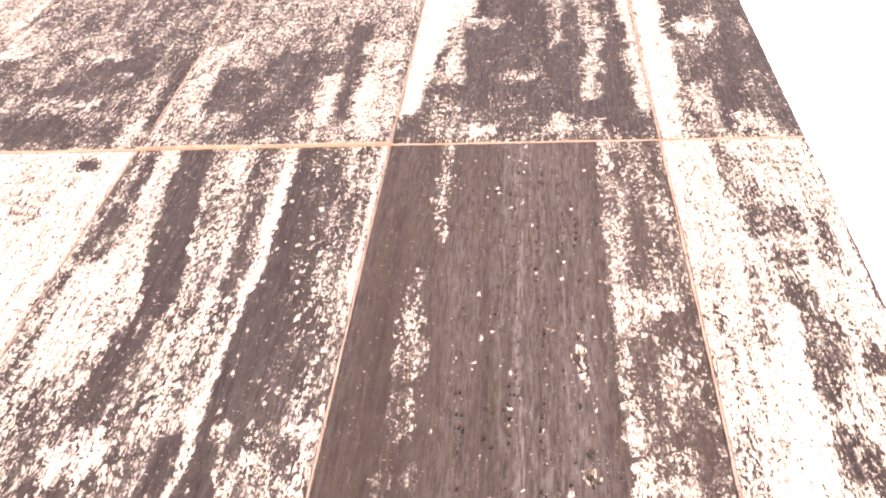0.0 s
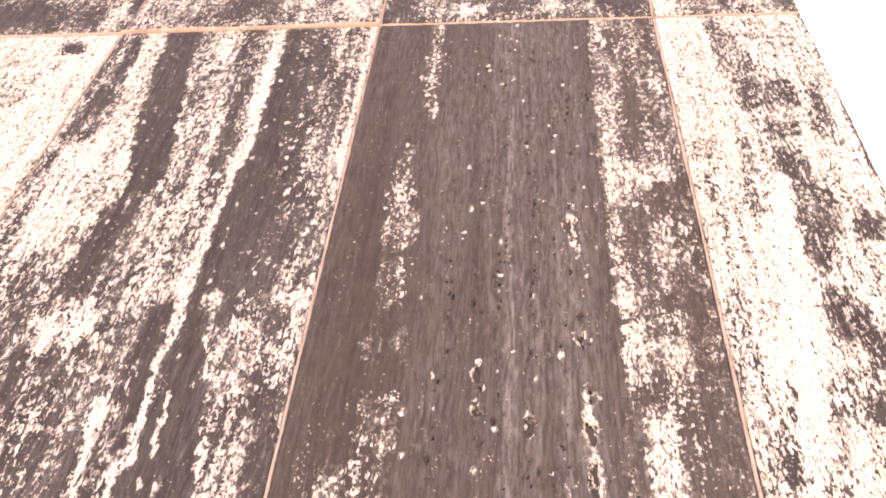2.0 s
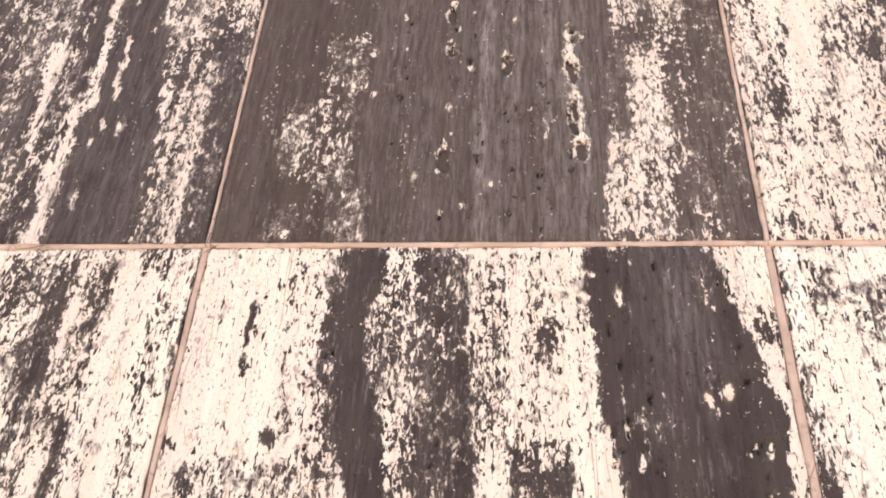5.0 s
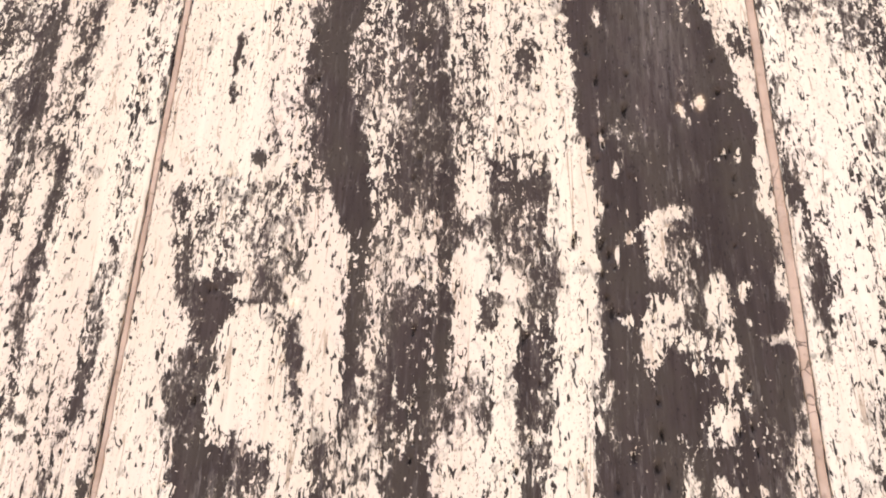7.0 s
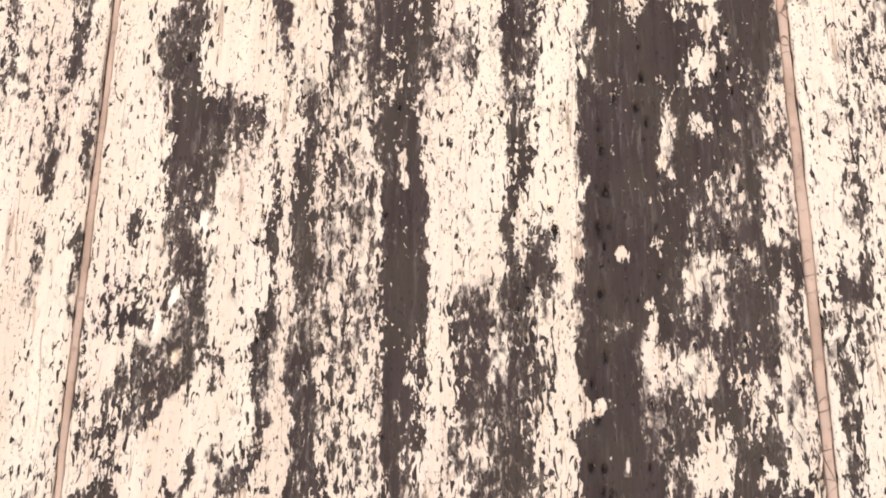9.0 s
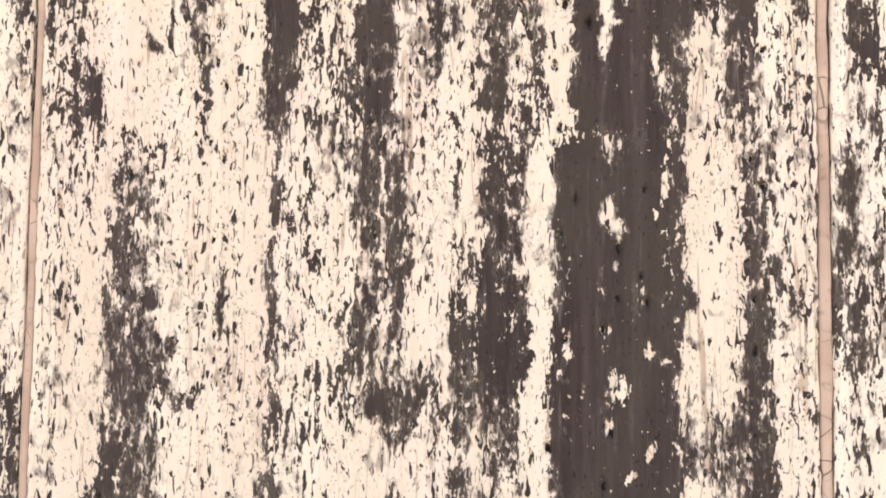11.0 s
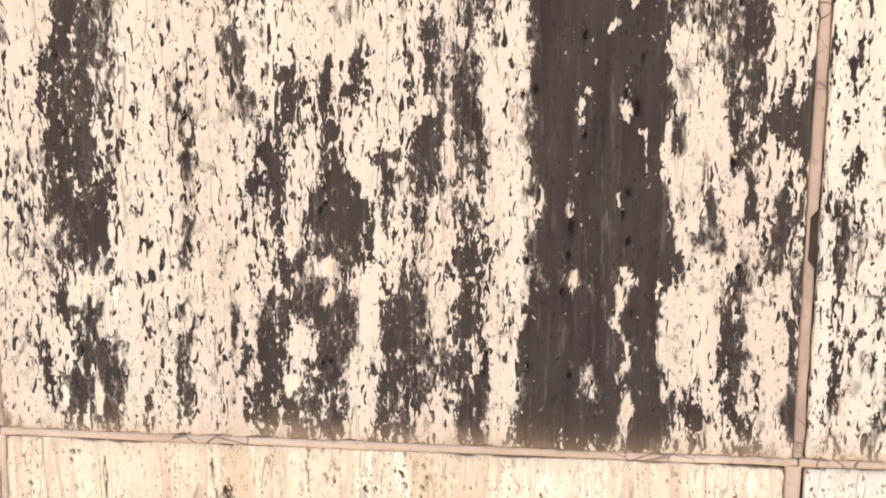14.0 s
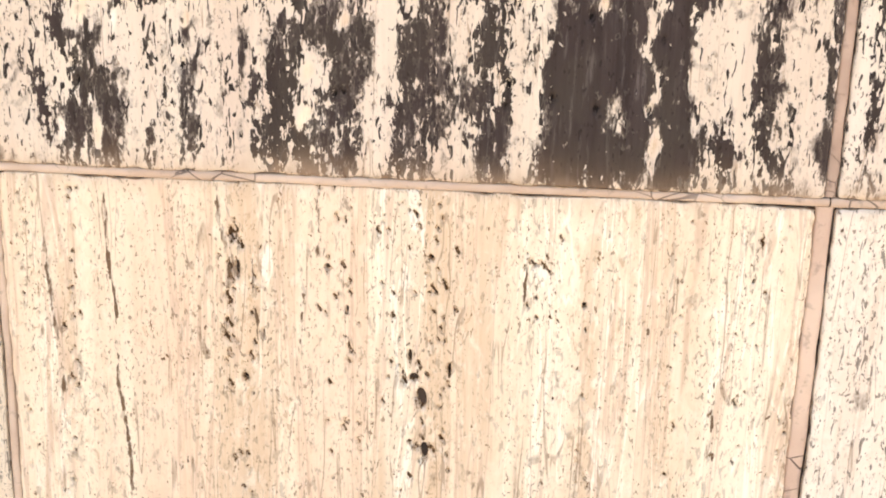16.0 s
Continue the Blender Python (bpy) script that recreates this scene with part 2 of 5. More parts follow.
TRAVERTINE = travertine()
MORTAR = mortar("rose_mortar", (0.53, 0.385, 0.30), (0.40, 0.275, 0.205))
PALE_ROSE = mortar("pale_rose_mortar", (0.70, 0.53, 0.41), (0.60, 0.43, 0.33))
DUSTY = mortar("dusty_mortar", (0.66, 0.51, 0.395), (0.54, 0.39, 0.29))
CORE = grainy("dark_mortar_core", (0.09, 0.062, 0.047), (0.06, 0.043, 0.034))
PAVING = grainy("pale_paving", (0.46, 0.41, 0.34), (0.38, 0.34, 0.29), 2.5, 90)


# ---- noise on arrays ----
def lattice(u, v, seed):
    """Smooth random values between -1 and 1 at the places (u, v), about one swing per unit."""
    table = np.random.RandomState(seed).uniform(-1, 1, (256, 256))
    iu, iv = np.floor(u).astype(int), np.floor(v).astype(int)
    fu, fv = u - iu, v - iv
    fu, fv = fu * fu * (3 - 2 * fu), fv * fv * (3 - 2 * fv)
    a, b = table[iu % 256, iv % 256], table[(iu + 1) % 256, iv % 256]
    c, d = table[iu % 256, (iv + 1) % 256], table[(iu + 1) % 256, (iv + 1) % 256]
    return (a * (1 - fu) + b * fu) * (1 - fv) + (c * (1 - fu) + d * fu) * fv


def edge(d, soft):
    return 1 / (1 + np.exp(-np.clip(d / soft, -30, 30)))


STAINS = {}


def stain(slab_name, rows):
    """Upright stains on a slab: middle x, width, foot z, head z, share of crust."""
    STAINS.setdefault(slab_name, []).extend(rows)


# middle_right
stain('middle_right', [(0.626, 0.023, 1.35, 1.46, 0.28), (0.642, 0.024, 1.35, 1.36, 0.5)])


BANDS = {}


def band(slab_name, share, *line):
    """A band of crust, or of bare stone, that wanders up a slab: places x, z and widths from its foot to its head."""
    BANDS.setdefault(slab_name, []).append((share, line))


# middle_main
band("middle_main", 0.15, (0.29, 2.372, 0.601), (0.29, 2.397, 0.6012), (0.297, 2.937, 0.6229))
band("middle_main", 0.07, (0.068, 2.635, 0.1212), (0.079, 2.752, 0.1401), (0.063, 2.921, 0.152))
band("middle_main", 0.26, (0.139, 2.633, 0.0545), (0.123, 2.916, 0.0501))
band("middle_main", 0.98, (0.069, 2.779, 0.0036), (0.069, 2.813, 0.0066), (0.067, 2.851, 0.0061))
band("middle_main", 0.84, (0.068, 2.753, 0.007), (0.067, 2.781, 0.003))
band("middle_main", 1, (0.105, 2.679, 0.0107), (0.103, 2.696, 0.0107))
band("middle_main", 0.84, (0.088, 2.609, 0.0119), (0.083, 2.64, 0.0088))
band("middle_main", 0.8, (0.011, 2.68, 0.0125), (0.009, 2.688, 0.0126))
band("middle_main", 0.38, (0.096, 2.578, 0.1437), (0.092, 2.664, 0.1449))
band("middle_main", 0.06, (0.027, 2.372, 0.0529), (0.027, 2.4, 0.0536), (0.027, 2.464, 0.0606), (0.025, 2.543, 0.0502), (0.017, 2.617, 0.033))
band("middle_main", 0.76, (0.034, 2.617, 0.0143), (0.026, 2.663, 0.0169))
band("middle_main", 0.82, (0.076, 2.474, 0.0313), (0.08, 2.501, 0.0317), (0.069, 2.527, 0.0468), (0.047, 2.554, 0.0138), (0.038, 2.588, 0.0173))
band("middle_main", 0.76, (0.079, 2.372, 0.0441), (0.074, 2.399, 0.0435), (0.064, 2.442, 0.0397), (0.073, 2.474, 0.0353))
band("middle_main", 0.8, (0.09, 2.507, 0.0205), (0.086, 2.557, 0.0264))
band("middle_main", 0.12, (0.105, 2.518, 0.0175), (0.102, 2.544, 0.0178))
band("middle_main", 0.71, (0.137, 2.52, 0.0308), (0.122, 2.553, 0.023), (0.117, 2.586, 0.0139))
band("middle_main", 0.75, (0.114, 2.516, 0.0462), (0.118, 2.525, 0.0515))
band("middle_main", 0.6, (0.157, 2.549, 0.0364), (0.154, 2.588, 0.0372))
band("middle_main", 0.05, (0.119, 2.372, 0.0692), (0.118, 2.399, 0.0672), (0.115, 2.462, 0.0473), (0.112, 2.495, 0.0381), (0.111, 2.511, 0.0205))
band("middle_main", 0.86, (0.159, 2.456, 0.0118), (0.152, 2.513, 0.0153))
band("middle_main", 0.79, (0.171, 2.372, 0.0077), (0.168, 2.398, 0.0076), (0.159, 2.456, 0.0069))
band("middle_main", 0.12, (0.186, 2.372, 0.0287), (0.185, 2.398, 0.0285), (0.18, 2.522, 0.0255), (0.168, 2.613, 0.0268))
band("middle_main", 0.96, (0.21, 2.599, 0.0318), (0.204, 2.625, 0.0457), (0.192, 2.678, 0.0525), (0.176, 2.749, 0.0436), (0.168, 2.786, 0.0375), (0.167, 2.844, 0.0397), (0.178, 2.88, 0.0611), (0.175, 2.927, 0.0512))
band("middle_main", 0.65, (0.163, 2.679, 0.0167), (0.148, 2.787, 0.0176), (0.147, 2.907, 0.0162))
band("middle_main", 0.74, (0.212, 2.372, 0.0186), (0.213, 2.398, 0.0189), (0.216, 2.493, 0.023), (0.212, 2.539, 0.0256), (0.212, 2.602, 0.0254))
band("middle_main", 0.41, (0.23, 2.372, 0.0231), (0.232, 2.398, 0.0235), (0.24, 2.493, 0.0298), (0.241, 2.58, 0.0313), (0.227, 2.677, 0.0385), (0.212, 2.822, 0.0503), (0.222, 2.924, 0.0372))
band("middle_main", 0.71, (0.269, 2.61, 0.0475), (0.263, 2.662, 0.0597), (0.265, 2.745, 0.0509), (0.262, 2.926, 0.0555))
band("middle_main", 0.8, (0.261, 2.372, 0.0544), (0.261, 2.398, 0.0539), (0.261, 2.482, 0.0468), (0.262, 2.538, 0.0356))
band("middle_main", 0.86, (0.297, 2.372, 0.0178), (0.296, 2.397, 0.0177), (0.292, 2.549, 0.0163), (0.288, 2.675, 0.0152), (0.283, 2.796, 0.0139))
band("middle_main", 0.35, (0.271, 2.547, 0.0306), (0.272, 2.598, 0.0262))
band("middle_main", 0.17, (0.362, 2.672, 0.1129), (0.356, 2.742, 0.1171), (0.351, 2.926, 0.1218))
band("middle_main", 0.37, (0.31, 2.674, 0.0298), (0.312, 2.915, 0.0305))
band("middle_main", 0.45, (0.364, 2.831, 0.0198), (0.361, 2.871, 0.0166))
band("middle_main", 0.71, (0.362, 2.772, 0.0181), (0.364, 2.823, 0.0209))
band("middle_main", 0.63, (0.344, 2.548, 0.0303), (0.346, 2.673, 0.0323))
band("middle_main", 0.73, (0.369, 2.524, 0.0198), (0.376, 2.672, 0.0215))
band("middle_main", 0.71, (0.306, 2.582, 0.0341), (0.306, 2.609, 0.0346))
band("middle_main", 0.12, (0.316, 2.459, 0.0366), (0.315, 2.572, 0.0359))
band("middle_main", 0.47, (0.323, 2.372, 0.0423), (0.321, 2.397, 0.0418), (0.316, 2.444, 0.0382))
band("middle_main", 0.75, (0.333, 2.489, 0.0244), (0.334, 2.528, 0.025))
band("middle_main", 0.14, (0.347, 2.372, 0.0249), (0.348, 2.397, 0.0249), (0.354, 2.548, 0.0252))
band("middle_main", 0.71, (0.376, 2.372, 0.0277), (0.376, 2.396, 0.0276), (0.379, 2.571, 0.0254))
band("middle_main", 0.81, (0.36, 2.372, 0.0158), (0.361, 2.397, 0.0157), (0.366, 2.496, 0.0137))
band("middle_main", 0.08, (0.411, 2.372, 0.0273), (0.41, 2.396, 0.0274), (0.408, 2.437, 0.0281), (0.418, 2.49, 0.0415), (0.418, 2.57, 0.0232), (0.415, 2.644, 0.0347), (0.405, 2.671, 0.0374))
band("middle_main", 0.98, (0.503, 2.372, 0.1669), (0.505, 2.395, 0.1664), (0.511, 2.467, 0.1595), (0.509, 2.533, 0.1657), (0.51, 2.591, 0.1601), (0.507, 2.616, 0.145), (0.504, 2.668, 0.1522), (0.5, 2.708, 0.1727), (0.496, 2.75, 0.1623), (0.49, 2.81, 0.156), (0.482, 2.865, 0.1441), (0.475, 2.93, 0.1319))
band("middle_main", 0.07, (0.581, 2.844, 0.0261), (0.576, 2.885, 0.0382), (0.567, 2.922, 0.0413))
band("middle_main", 0.5, (0.586, 2.768, 0.0218), (0.584, 2.844, 0.0317))
band("middle_main", 0.07, (0.587, 2.772, 0.0164), (0.588, 2.792, 0.0166))
band("middle_main", 0.07, (0.59, 2.726, 0.0128), (0.593, 2.755, 0.013))
band("middle_main", 0.07, (0.59, 2.665, 0.0176), (0.594, 2.703, 0.0158))
band("middle_main", 0.07, (0.585, 2.608, 0.0131), (0.59, 2.645, 0.0133))
band("middle_main", 0.35, (0.589, 2.571, 0.0089), (0.592, 2.589, 0.0089))
band("middle_main", 0.12, (0.588, 2.523, 0.0105), (0.589, 2.539, 0.0106))
band("middle_main", 0.07, (0.556, 2.512, 0.0105), (0.555, 2.531, 0.0116))
band("middle_main", 0.18, (0.584, 2.475, 0.0233), (0.585, 2.485, 0.0253))
band("middle_main", 0.35, (0.547, 2.415, 0.0081), (0.549, 2.428, 0.0082))
band("middle_main", 0.7, (0.523, 2.835, 0.0228), (0.53, 2.903, 0.0259))
band("middle_main", 0.56, (0.517, 2.711, 0.0193), (0.526, 2.771, 0.0221))
band("middle_main", 0.18, (0.437, 2.724, 0.0038), (0.435, 2.751, 0.0033))
band("middle_main", 0.18, (0.439, 2.686, 0.0037), (0.436, 2.707, 0.0032))
band("middle_main", 0.07, (0.456, 2.577, 0.0071), (0.458, 2.594, 0.0081))
band("middle_main", 0.75, (0.46, 2.686, 0.032), (0.46, 2.72, 0.038))
band("middle_main", 0.08, (0.494, 2.597, 0.0425), (0.496, 2.618, 0.0409))
band("middle_main", 0.07, (0.48, 2.545, 0.0177), (0.484, 2.601, 0.0213))
band("middle_main", 0.6, (0.505, 2.519, 0.0242), (0.51, 2.594, 0.0262))
band("middle_main", 0.12, (0.483, 2.486, 0.0405), (0.49, 2.522, 0.0389))
band("middle_main", 0.06, (0.47, 2.448, 0.0205), (0.474, 2.489, 0.0229))
band("middle_main", 0.07, (0.532, 2.485, 0.0255), (0.533, 2.521, 0.0241), (0.534, 2.545, 0.0068))
band("middle_main", 0.26, (0.509, 2.466, 0.0703), (0.509, 2.485, 0.0759))
band("middle_main", 0.07, (0.532, 2.433, 0.0165), (0.536, 2.469, 0.0178))
band("middle_main", 0.45, (0.506, 2.436, 0.0184), (0.509, 2.467, 0.0206))
band("middle_main", 0.07, (0.524, 2.372, 0.0207), (0.526, 2.395, 0.0206), (0.53, 2.426, 0.0201))
band("middle_main", 0.18, (0.453, 2.485, 0.0057), (0.439, 2.507, 0.0039))
band("middle_main", 0.35, (0.433, 2.407, 0.0092), (0.433, 2.437, 0.0103))
# middle_left
band("middle_left", 0.19, (-0.055, 2.372, 0.1172), (-0.058, 2.401, 0.1185), (-0.116, 2.92, 0.2141))
band("middle_left", 0.67, (-0.171, 2.69, 0.0176), (-0.18, 2.762, 0.0365), (-0.191, 2.916, 0.072))
band("middle_left", 0.73, (-0.103, 2.488, 0.0157), (-0.103, 2.582, 0.0198), (-0.104, 2.688, 0.0197), (-0.109, 2.797, 0.0221), (-0.103, 2.911, 0.0258))
band("middle_left", 0.65, (-0.146, 2.622, 0.0169), (-0.144, 2.675, 0.0197), (-0.147, 2.776, 0.0219), (-0.144, 2.905, 0.0194))
band("middle_left", 0.35, (-0.123, 2.621, 0.0135), (-0.122, 2.745, 0.0144), (-0.119, 2.878, 0.0153))
band("middle_left", 0.47, (-0.131, 2.583, 0.0331), (-0.138, 2.791, 0.0368))
band("middle_left", 0.07, (-0.047, 2.443, 0.0303), (-0.049, 2.527, 0.0318), (-0.05, 2.619, 0.0334), (-0.05, 2.721, 0.0351), (-0.064, 2.884, 0.038))
band("middle_left", 0.47, (-0.027, 2.443, 0.0151), (-0.038, 2.556, 0.0129))
band("middle_left", 0.56, (-0.085, 2.372, 0.0152), (-0.087, 2.401, 0.0149), (-0.095, 2.499, 0.0105))
band("middle_left", 0.65, (-0.03, 2.412, 0.0099), (-0.034, 2.454, 0.0081))
band("middle_left", 0.4, (0.009, 2.733, 0.0117), (0.004, 2.832, 0.0123))
# middle_right
band("middle_right", 0.17, (0.627, 2.372, 0.0523), (0.628, 2.394, 0.0529), (0.665, 2.926, 0.1164))
band("middle_right", 0.45, (0.634, 2.803, 0.0221), (0.643, 2.897, 0.0288))
band("middle_right", 0.56, (0.697, 2.801, 0.0327), (0.699, 2.886, 0.0455))
band("middle_right", 0.06, (0.658, 2.631, 0.0302), (0.66, 2.73, 0.0265), (0.66, 2.825, 0.0222))
band("middle_right", 0.47, (0.608, 2.601, 0.012), (0.611, 2.76, 0.0108))
band("middle_right", 0.76, (0.616, 2.619, 0.0111), (0.61, 2.664, 0.0134))
band("middle_right", 0.74, (0.625, 2.465, 0.011), (0.622, 2.486, 0.0186), (0.625, 2.542, 0.0212), (0.621, 2.589, 0.0178))
band("middle_right", 0.35, (0.641, 2.486, 0.0186), (0.646, 2.564, 0.0194))
band("middle_right", 0.04, (0.614, 2.372, 0.0268), (0.615, 2.394, 0.0265), (0.621, 2.465, 0.023))
# middle_main
band("middle_main", 0.18, (0.301, 1.9, 0.598), (0.301, 1.944, 0.5982), (0.299, 2.379, 0.606), (0.299, 2.385, 0.606))
band("middle_main", 0.06, (0.017, 2.267, 0.0298), (0.034, 2.32, 0.0585), (0.03, 2.387, 0.0566))
band("middle_main", 0.82, (0.088, 2.286, 0.0475), (0.088, 2.319, 0.05), (0.085, 2.385, 0.0531))
band("middle_main", 0.76, (0.097, 2.163, 0.0285), (0.09, 2.213, 0.0358), (0.087, 2.286, 0.0456))
band("middle_main", 0.74, (0.131, 2.339, 0.035), (0.128, 2.384, 0.0385), (0.128, 2.385, 0.0385))
band("middle_main", 0.4, (0.135, 2.296, 0.0197), (0.13, 2.34, 0.03))
band("middle_main", 0.37, (0.102, 2.239, 0.0146), (0.097, 2.282, 0.0168))
band("middle_main", 0.45, (0.083, 2.161, 0.021), (0.079, 2.209, 0.0194))
band("middle_main", 0.12, (0.067, 2.164, 0.0086), (0.065, 2.199, 0.0068))
band("middle_main", 0.65, (0.041, 2.245, 0.0128), (0.042, 2.278, 0.0219))
band("middle_main", 0.63, (0.051, 2.169, 0.0336), (0.047, 2.214, 0.0292))
band("middle_main", 0.6, (0.027, 2.172, 0.0164), (0.022, 2.215, 0.0147))
band("middle_main", 0.5, (0.015, 2.125, 0.0143), (0.002, 2.174, 0.0194))
band("middle_main", 0.73, (0.06, 2.08, 0.0186), (0.06, 2.115, 0.0518), (0.075, 2.144, 0.0617), (0.089, 2.161, 0.0428))
band("middle_main", 0.47, (0.027, 2.059, 0.0372), (0.023, 2.115, 0.0426))
band("middle_main", 0.56, (0.045, 2.022, 0.0183), (0.036, 2.087, 0.0141))
band("middle_main", 0.65, (0.029, 2.021, 0.0321), (0.027, 2.037, 0.0369))
band("middle_main", 0.5, (0.024, 1.9, 0.0267), (0.022, 1.942, 0.0268), (0.017, 2.022, 0.0276))
band("middle_main", 0.7, (0.054, 1.9, 0.0423), (0.051, 1.942, 0.0356), (0.049, 1.962, 0.0224))
band("middle_main", 0.02, (0.091, 1.9, 0.0634), (0.086, 1.942, 0.062), (0.077, 2, 0.0542), (0.075, 2.049, 0.0575), (0.088, 2.077, 0.0695), (0.104, 2.1, 0.0698), (0.123, 2.124, 0.0514))
band("middle_main", 0.8, (0.094, 2.037, 0.0137), (0.104, 2.049, 0.0055), (0.112, 2.079, 0.0037))
band("middle_main", 0.84, (0.089, 2.038, 0.0064), (0.086, 2.049, 0.0037))
band("middle_main", 0.88, (0.103, 1.97, 0.0071), (0.093, 1.978, 0.0081), (0.084, 1.989, 0.0036))
band("middle_main", 0.75, (0.108, 1.978, 0.0031), (0.104, 2.018, 0.0023))
band("middle_main", 0.12, (0.14, 2.129, 0.0467), (0.141, 2.173, 0.0493), (0.134, 2.213, 0.048), (0.134, 2.301, 0.0425))
band("middle_main", 0.56, (0.122, 2.119, 0.0112), (0.121, 2.153, 0.0142))
band("middle_main", 0.35, (0.127, 2.049, 0.0182), (0.123, 2.072, 0.0138))
band("middle_main", 0.76, (0.164, 2.067, 0.0073), (0.163, 2.095, 0.012), (0.157, 2.133, 0.0159), (0.161, 2.167, 0.0141), (0.167, 2.197, 0.0086), (0.161, 2.233, 0.0135), (0.159, 2.256, 0.0146), (0.164, 2.285, 0.0088), (0.161, 2.339, 0.007))
band("middle_main", 0.75, (0.129, 2.004, 0.0117), (0.135, 2.027, 0.0199), (0.147, 2.049, 0.0273), (0.162, 2.067, 0.0274))
band("middle_main", 0.56, (0.136, 1.9, 0.0104), (0.135, 1.943, 0.0097), (0.133, 1.995, 0.0063))
band("middle_main", 0.75, (0.134, 1.952, 0.0062), (0.122, 1.995, 0.009), (0.113, 2.022, 0.0136))
band("middle_main", 0.17, (0.163, 1.9, 0.0503), (0.165, 1.943, 0.0481), (0.169, 2.022, 0.0314), (0.175, 2.086, 0.0202), (0.175, 2.162, 0.0169), (0.175, 2.212, 0.0172), (0.17, 2.338, 0.0179))
band("middle_main", 0.76, (0.188, 2.284, 0.0234), (0.19, 2.305, 0.0225), (0.191, 2.382, 0.0181), (0.191, 2.385, 0.0181))
band("middle_main", 0.82, (0.193, 2.182, 0.0245), (0.191, 2.212, 0.0238), (0.187, 2.29, 0.0234))
band("middle_main", 0.75, (0.191, 1.9, 0.0257), (0.192, 1.943, 0.0261), (0.193, 1.978, 0.0273), (0.192, 2.022, 0.0295), (0.198, 2.067, 0.02), (0.19, 2.124, 0.0259), (0.192, 2.182, 0.0236))
band("middle_main", 0.39, (0.232, 1.9, 0.0427), (0.231, 1.943, 0.0432), (0.229, 2.067, 0.0496), (0.227, 2.162, 0.0503), (0.223, 2.263, 0.0529), (0.217, 2.381, 0.042), (0.217, 2.385, 0.0419))
band("middle_main", 0.87, (0.272, 1.9, 0.0439), (0.269, 1.944, 0.0413), (0.265, 1.987, 0.0306), (0.269, 2.022, 0.023), (0.266, 2.067, 0.017), (0.264, 2.104, 0.0191), (0.266, 2.147, 0.0286), (0.273, 2.171, 0.0417), (0.27, 2.211, 0.0395), (0.273, 2.262, 0.0391), (0.27, 2.314, 0.0388), (0.266, 2.38, 0.0446), (0.266, 2.385, 0.0447))
band("middle_main", 0.65, (0.285, 2.118, 0.0227), (0.284, 2.161, 0.0277))
band("middle_main", 0.57, (0.282, 2.013, 0.022), (0.281, 2.118, 0.02))
band("middle_main", 0.05, (0.27, 2.288, 0.0077), (0.27, 2.322, 0.0058))
band("middle_main", 0.18, (0.269, 1.949, 0.0112), (0.269, 1.959, 0.0112))
band("middle_main", 0.13, (0.321, 2.195, 0.0417), (0.324, 2.21, 0.0559), (0.323, 2.261, 0.0625), (0.319, 2.378, 0.059), (0.319, 2.385, 0.0589))
band("middle_main", 0.28, (0.299, 1.9, 0.0401), (0.299, 1.944, 0.0385), (0.299, 2.022, 0.0264), (0.301, 2.113, 0.0272), (0.302, 2.19, 0.0232))
band("middle_main", 0.8, (0.312, 1.966, 0.0095), (0.314, 2.022, 0.0061))
band("middle_main", 0.74, (0.337, 1.987, 0.0328), (0.334, 2.085, 0.0375), (0.333, 2.151, 0.0383), (0.333, 2.197, 0.0324))
band("middle_main", 0.6, (0.336, 1.979, 0.0301), (0.334, 2.085, 0.0357))
band("middle_main", 0.21, (0.35, 2.122, 0.0162), (0.351, 2.168, 0.0156))
band("middle_main", 0.29, (0.331, 2.061, 0.0195), (0.331, 2.086, 0.0179))
band("middle_main", 0.29, (0.329, 1.987, 0.0173), (0.328, 2.022, 0.0175))
band("middle_main", 0.18, (0.356, 2.094, 0.0054), (0.355, 2.185, 0.0055))
band("middle_main", 0.21, (0.338, 1.9, 0.038), (0.338, 1.944, 0.0382), (0.338, 1.979, 0.0387))
band("middle_main", 0.65, (0.371, 2.296, 0.0238), (0.372, 2.377, 0.0292), (0.372, 2.385, 0.0293))
band("middle_main", 0.82, (0.36, 1.9, 0.0222), (0.361, 1.944, 0.022), (0.364, 2.058, 0.0202), (0.366, 2.103, 0.0197), (0.367, 2.151, 0.0227), (0.36, 2.194, 0.023), (0.361, 2.229, 0.0158), (0.356, 2.26, 0.0094), (0.363, 2.296, 0.0105))
band("middle_main", 0.1, (0.403, 1.9, 0.0245), (0.405, 1.944, 0.0252), (0.407, 1.987, 0.0282), (0.398, 2.022, 0.0277), (0.397, 2.067, 0.0263), (0.404, 2.103, 0.0355), (0.4, 2.136, 0.0269), (0.4, 2.189, 0.0228), (0.398, 2.229, 0.037), (0.402, 2.285, 0.0396), (0.402, 2.376, 0.0339), (0.402, 2.385, 0.0338))
band("middle_main", 0.67, (0.383, 2.194, 0.0275), (0.381, 2.247, 0.0205))
band("middle_main", 0.56, (0.384, 2.103, 0.016), (0.385, 2.146, 0.0181))
band("middle_main", 0.6, (0.381, 1.9, 0.0279), (0.382, 1.944, 0.0278), (0.384, 2.062, 0.0264))
band("middle_main", 0.29, (0.372, 1.9, 0.0169), (0.374, 1.944, 0.0169), (0.376, 1.987, 0.0171))
band("middle_main", 0.79, (0.52, 1.9, 0.1226), (0.522, 1.945, 0.1237), (0.526, 2.022, 0.1312), (0.522, 2.089, 0.156), (0.517, 2.158, 0.1465), (0.522, 2.257, 0.1466), (0.529, 2.372, 0.1376), (0.53, 2.385, 0.1374))
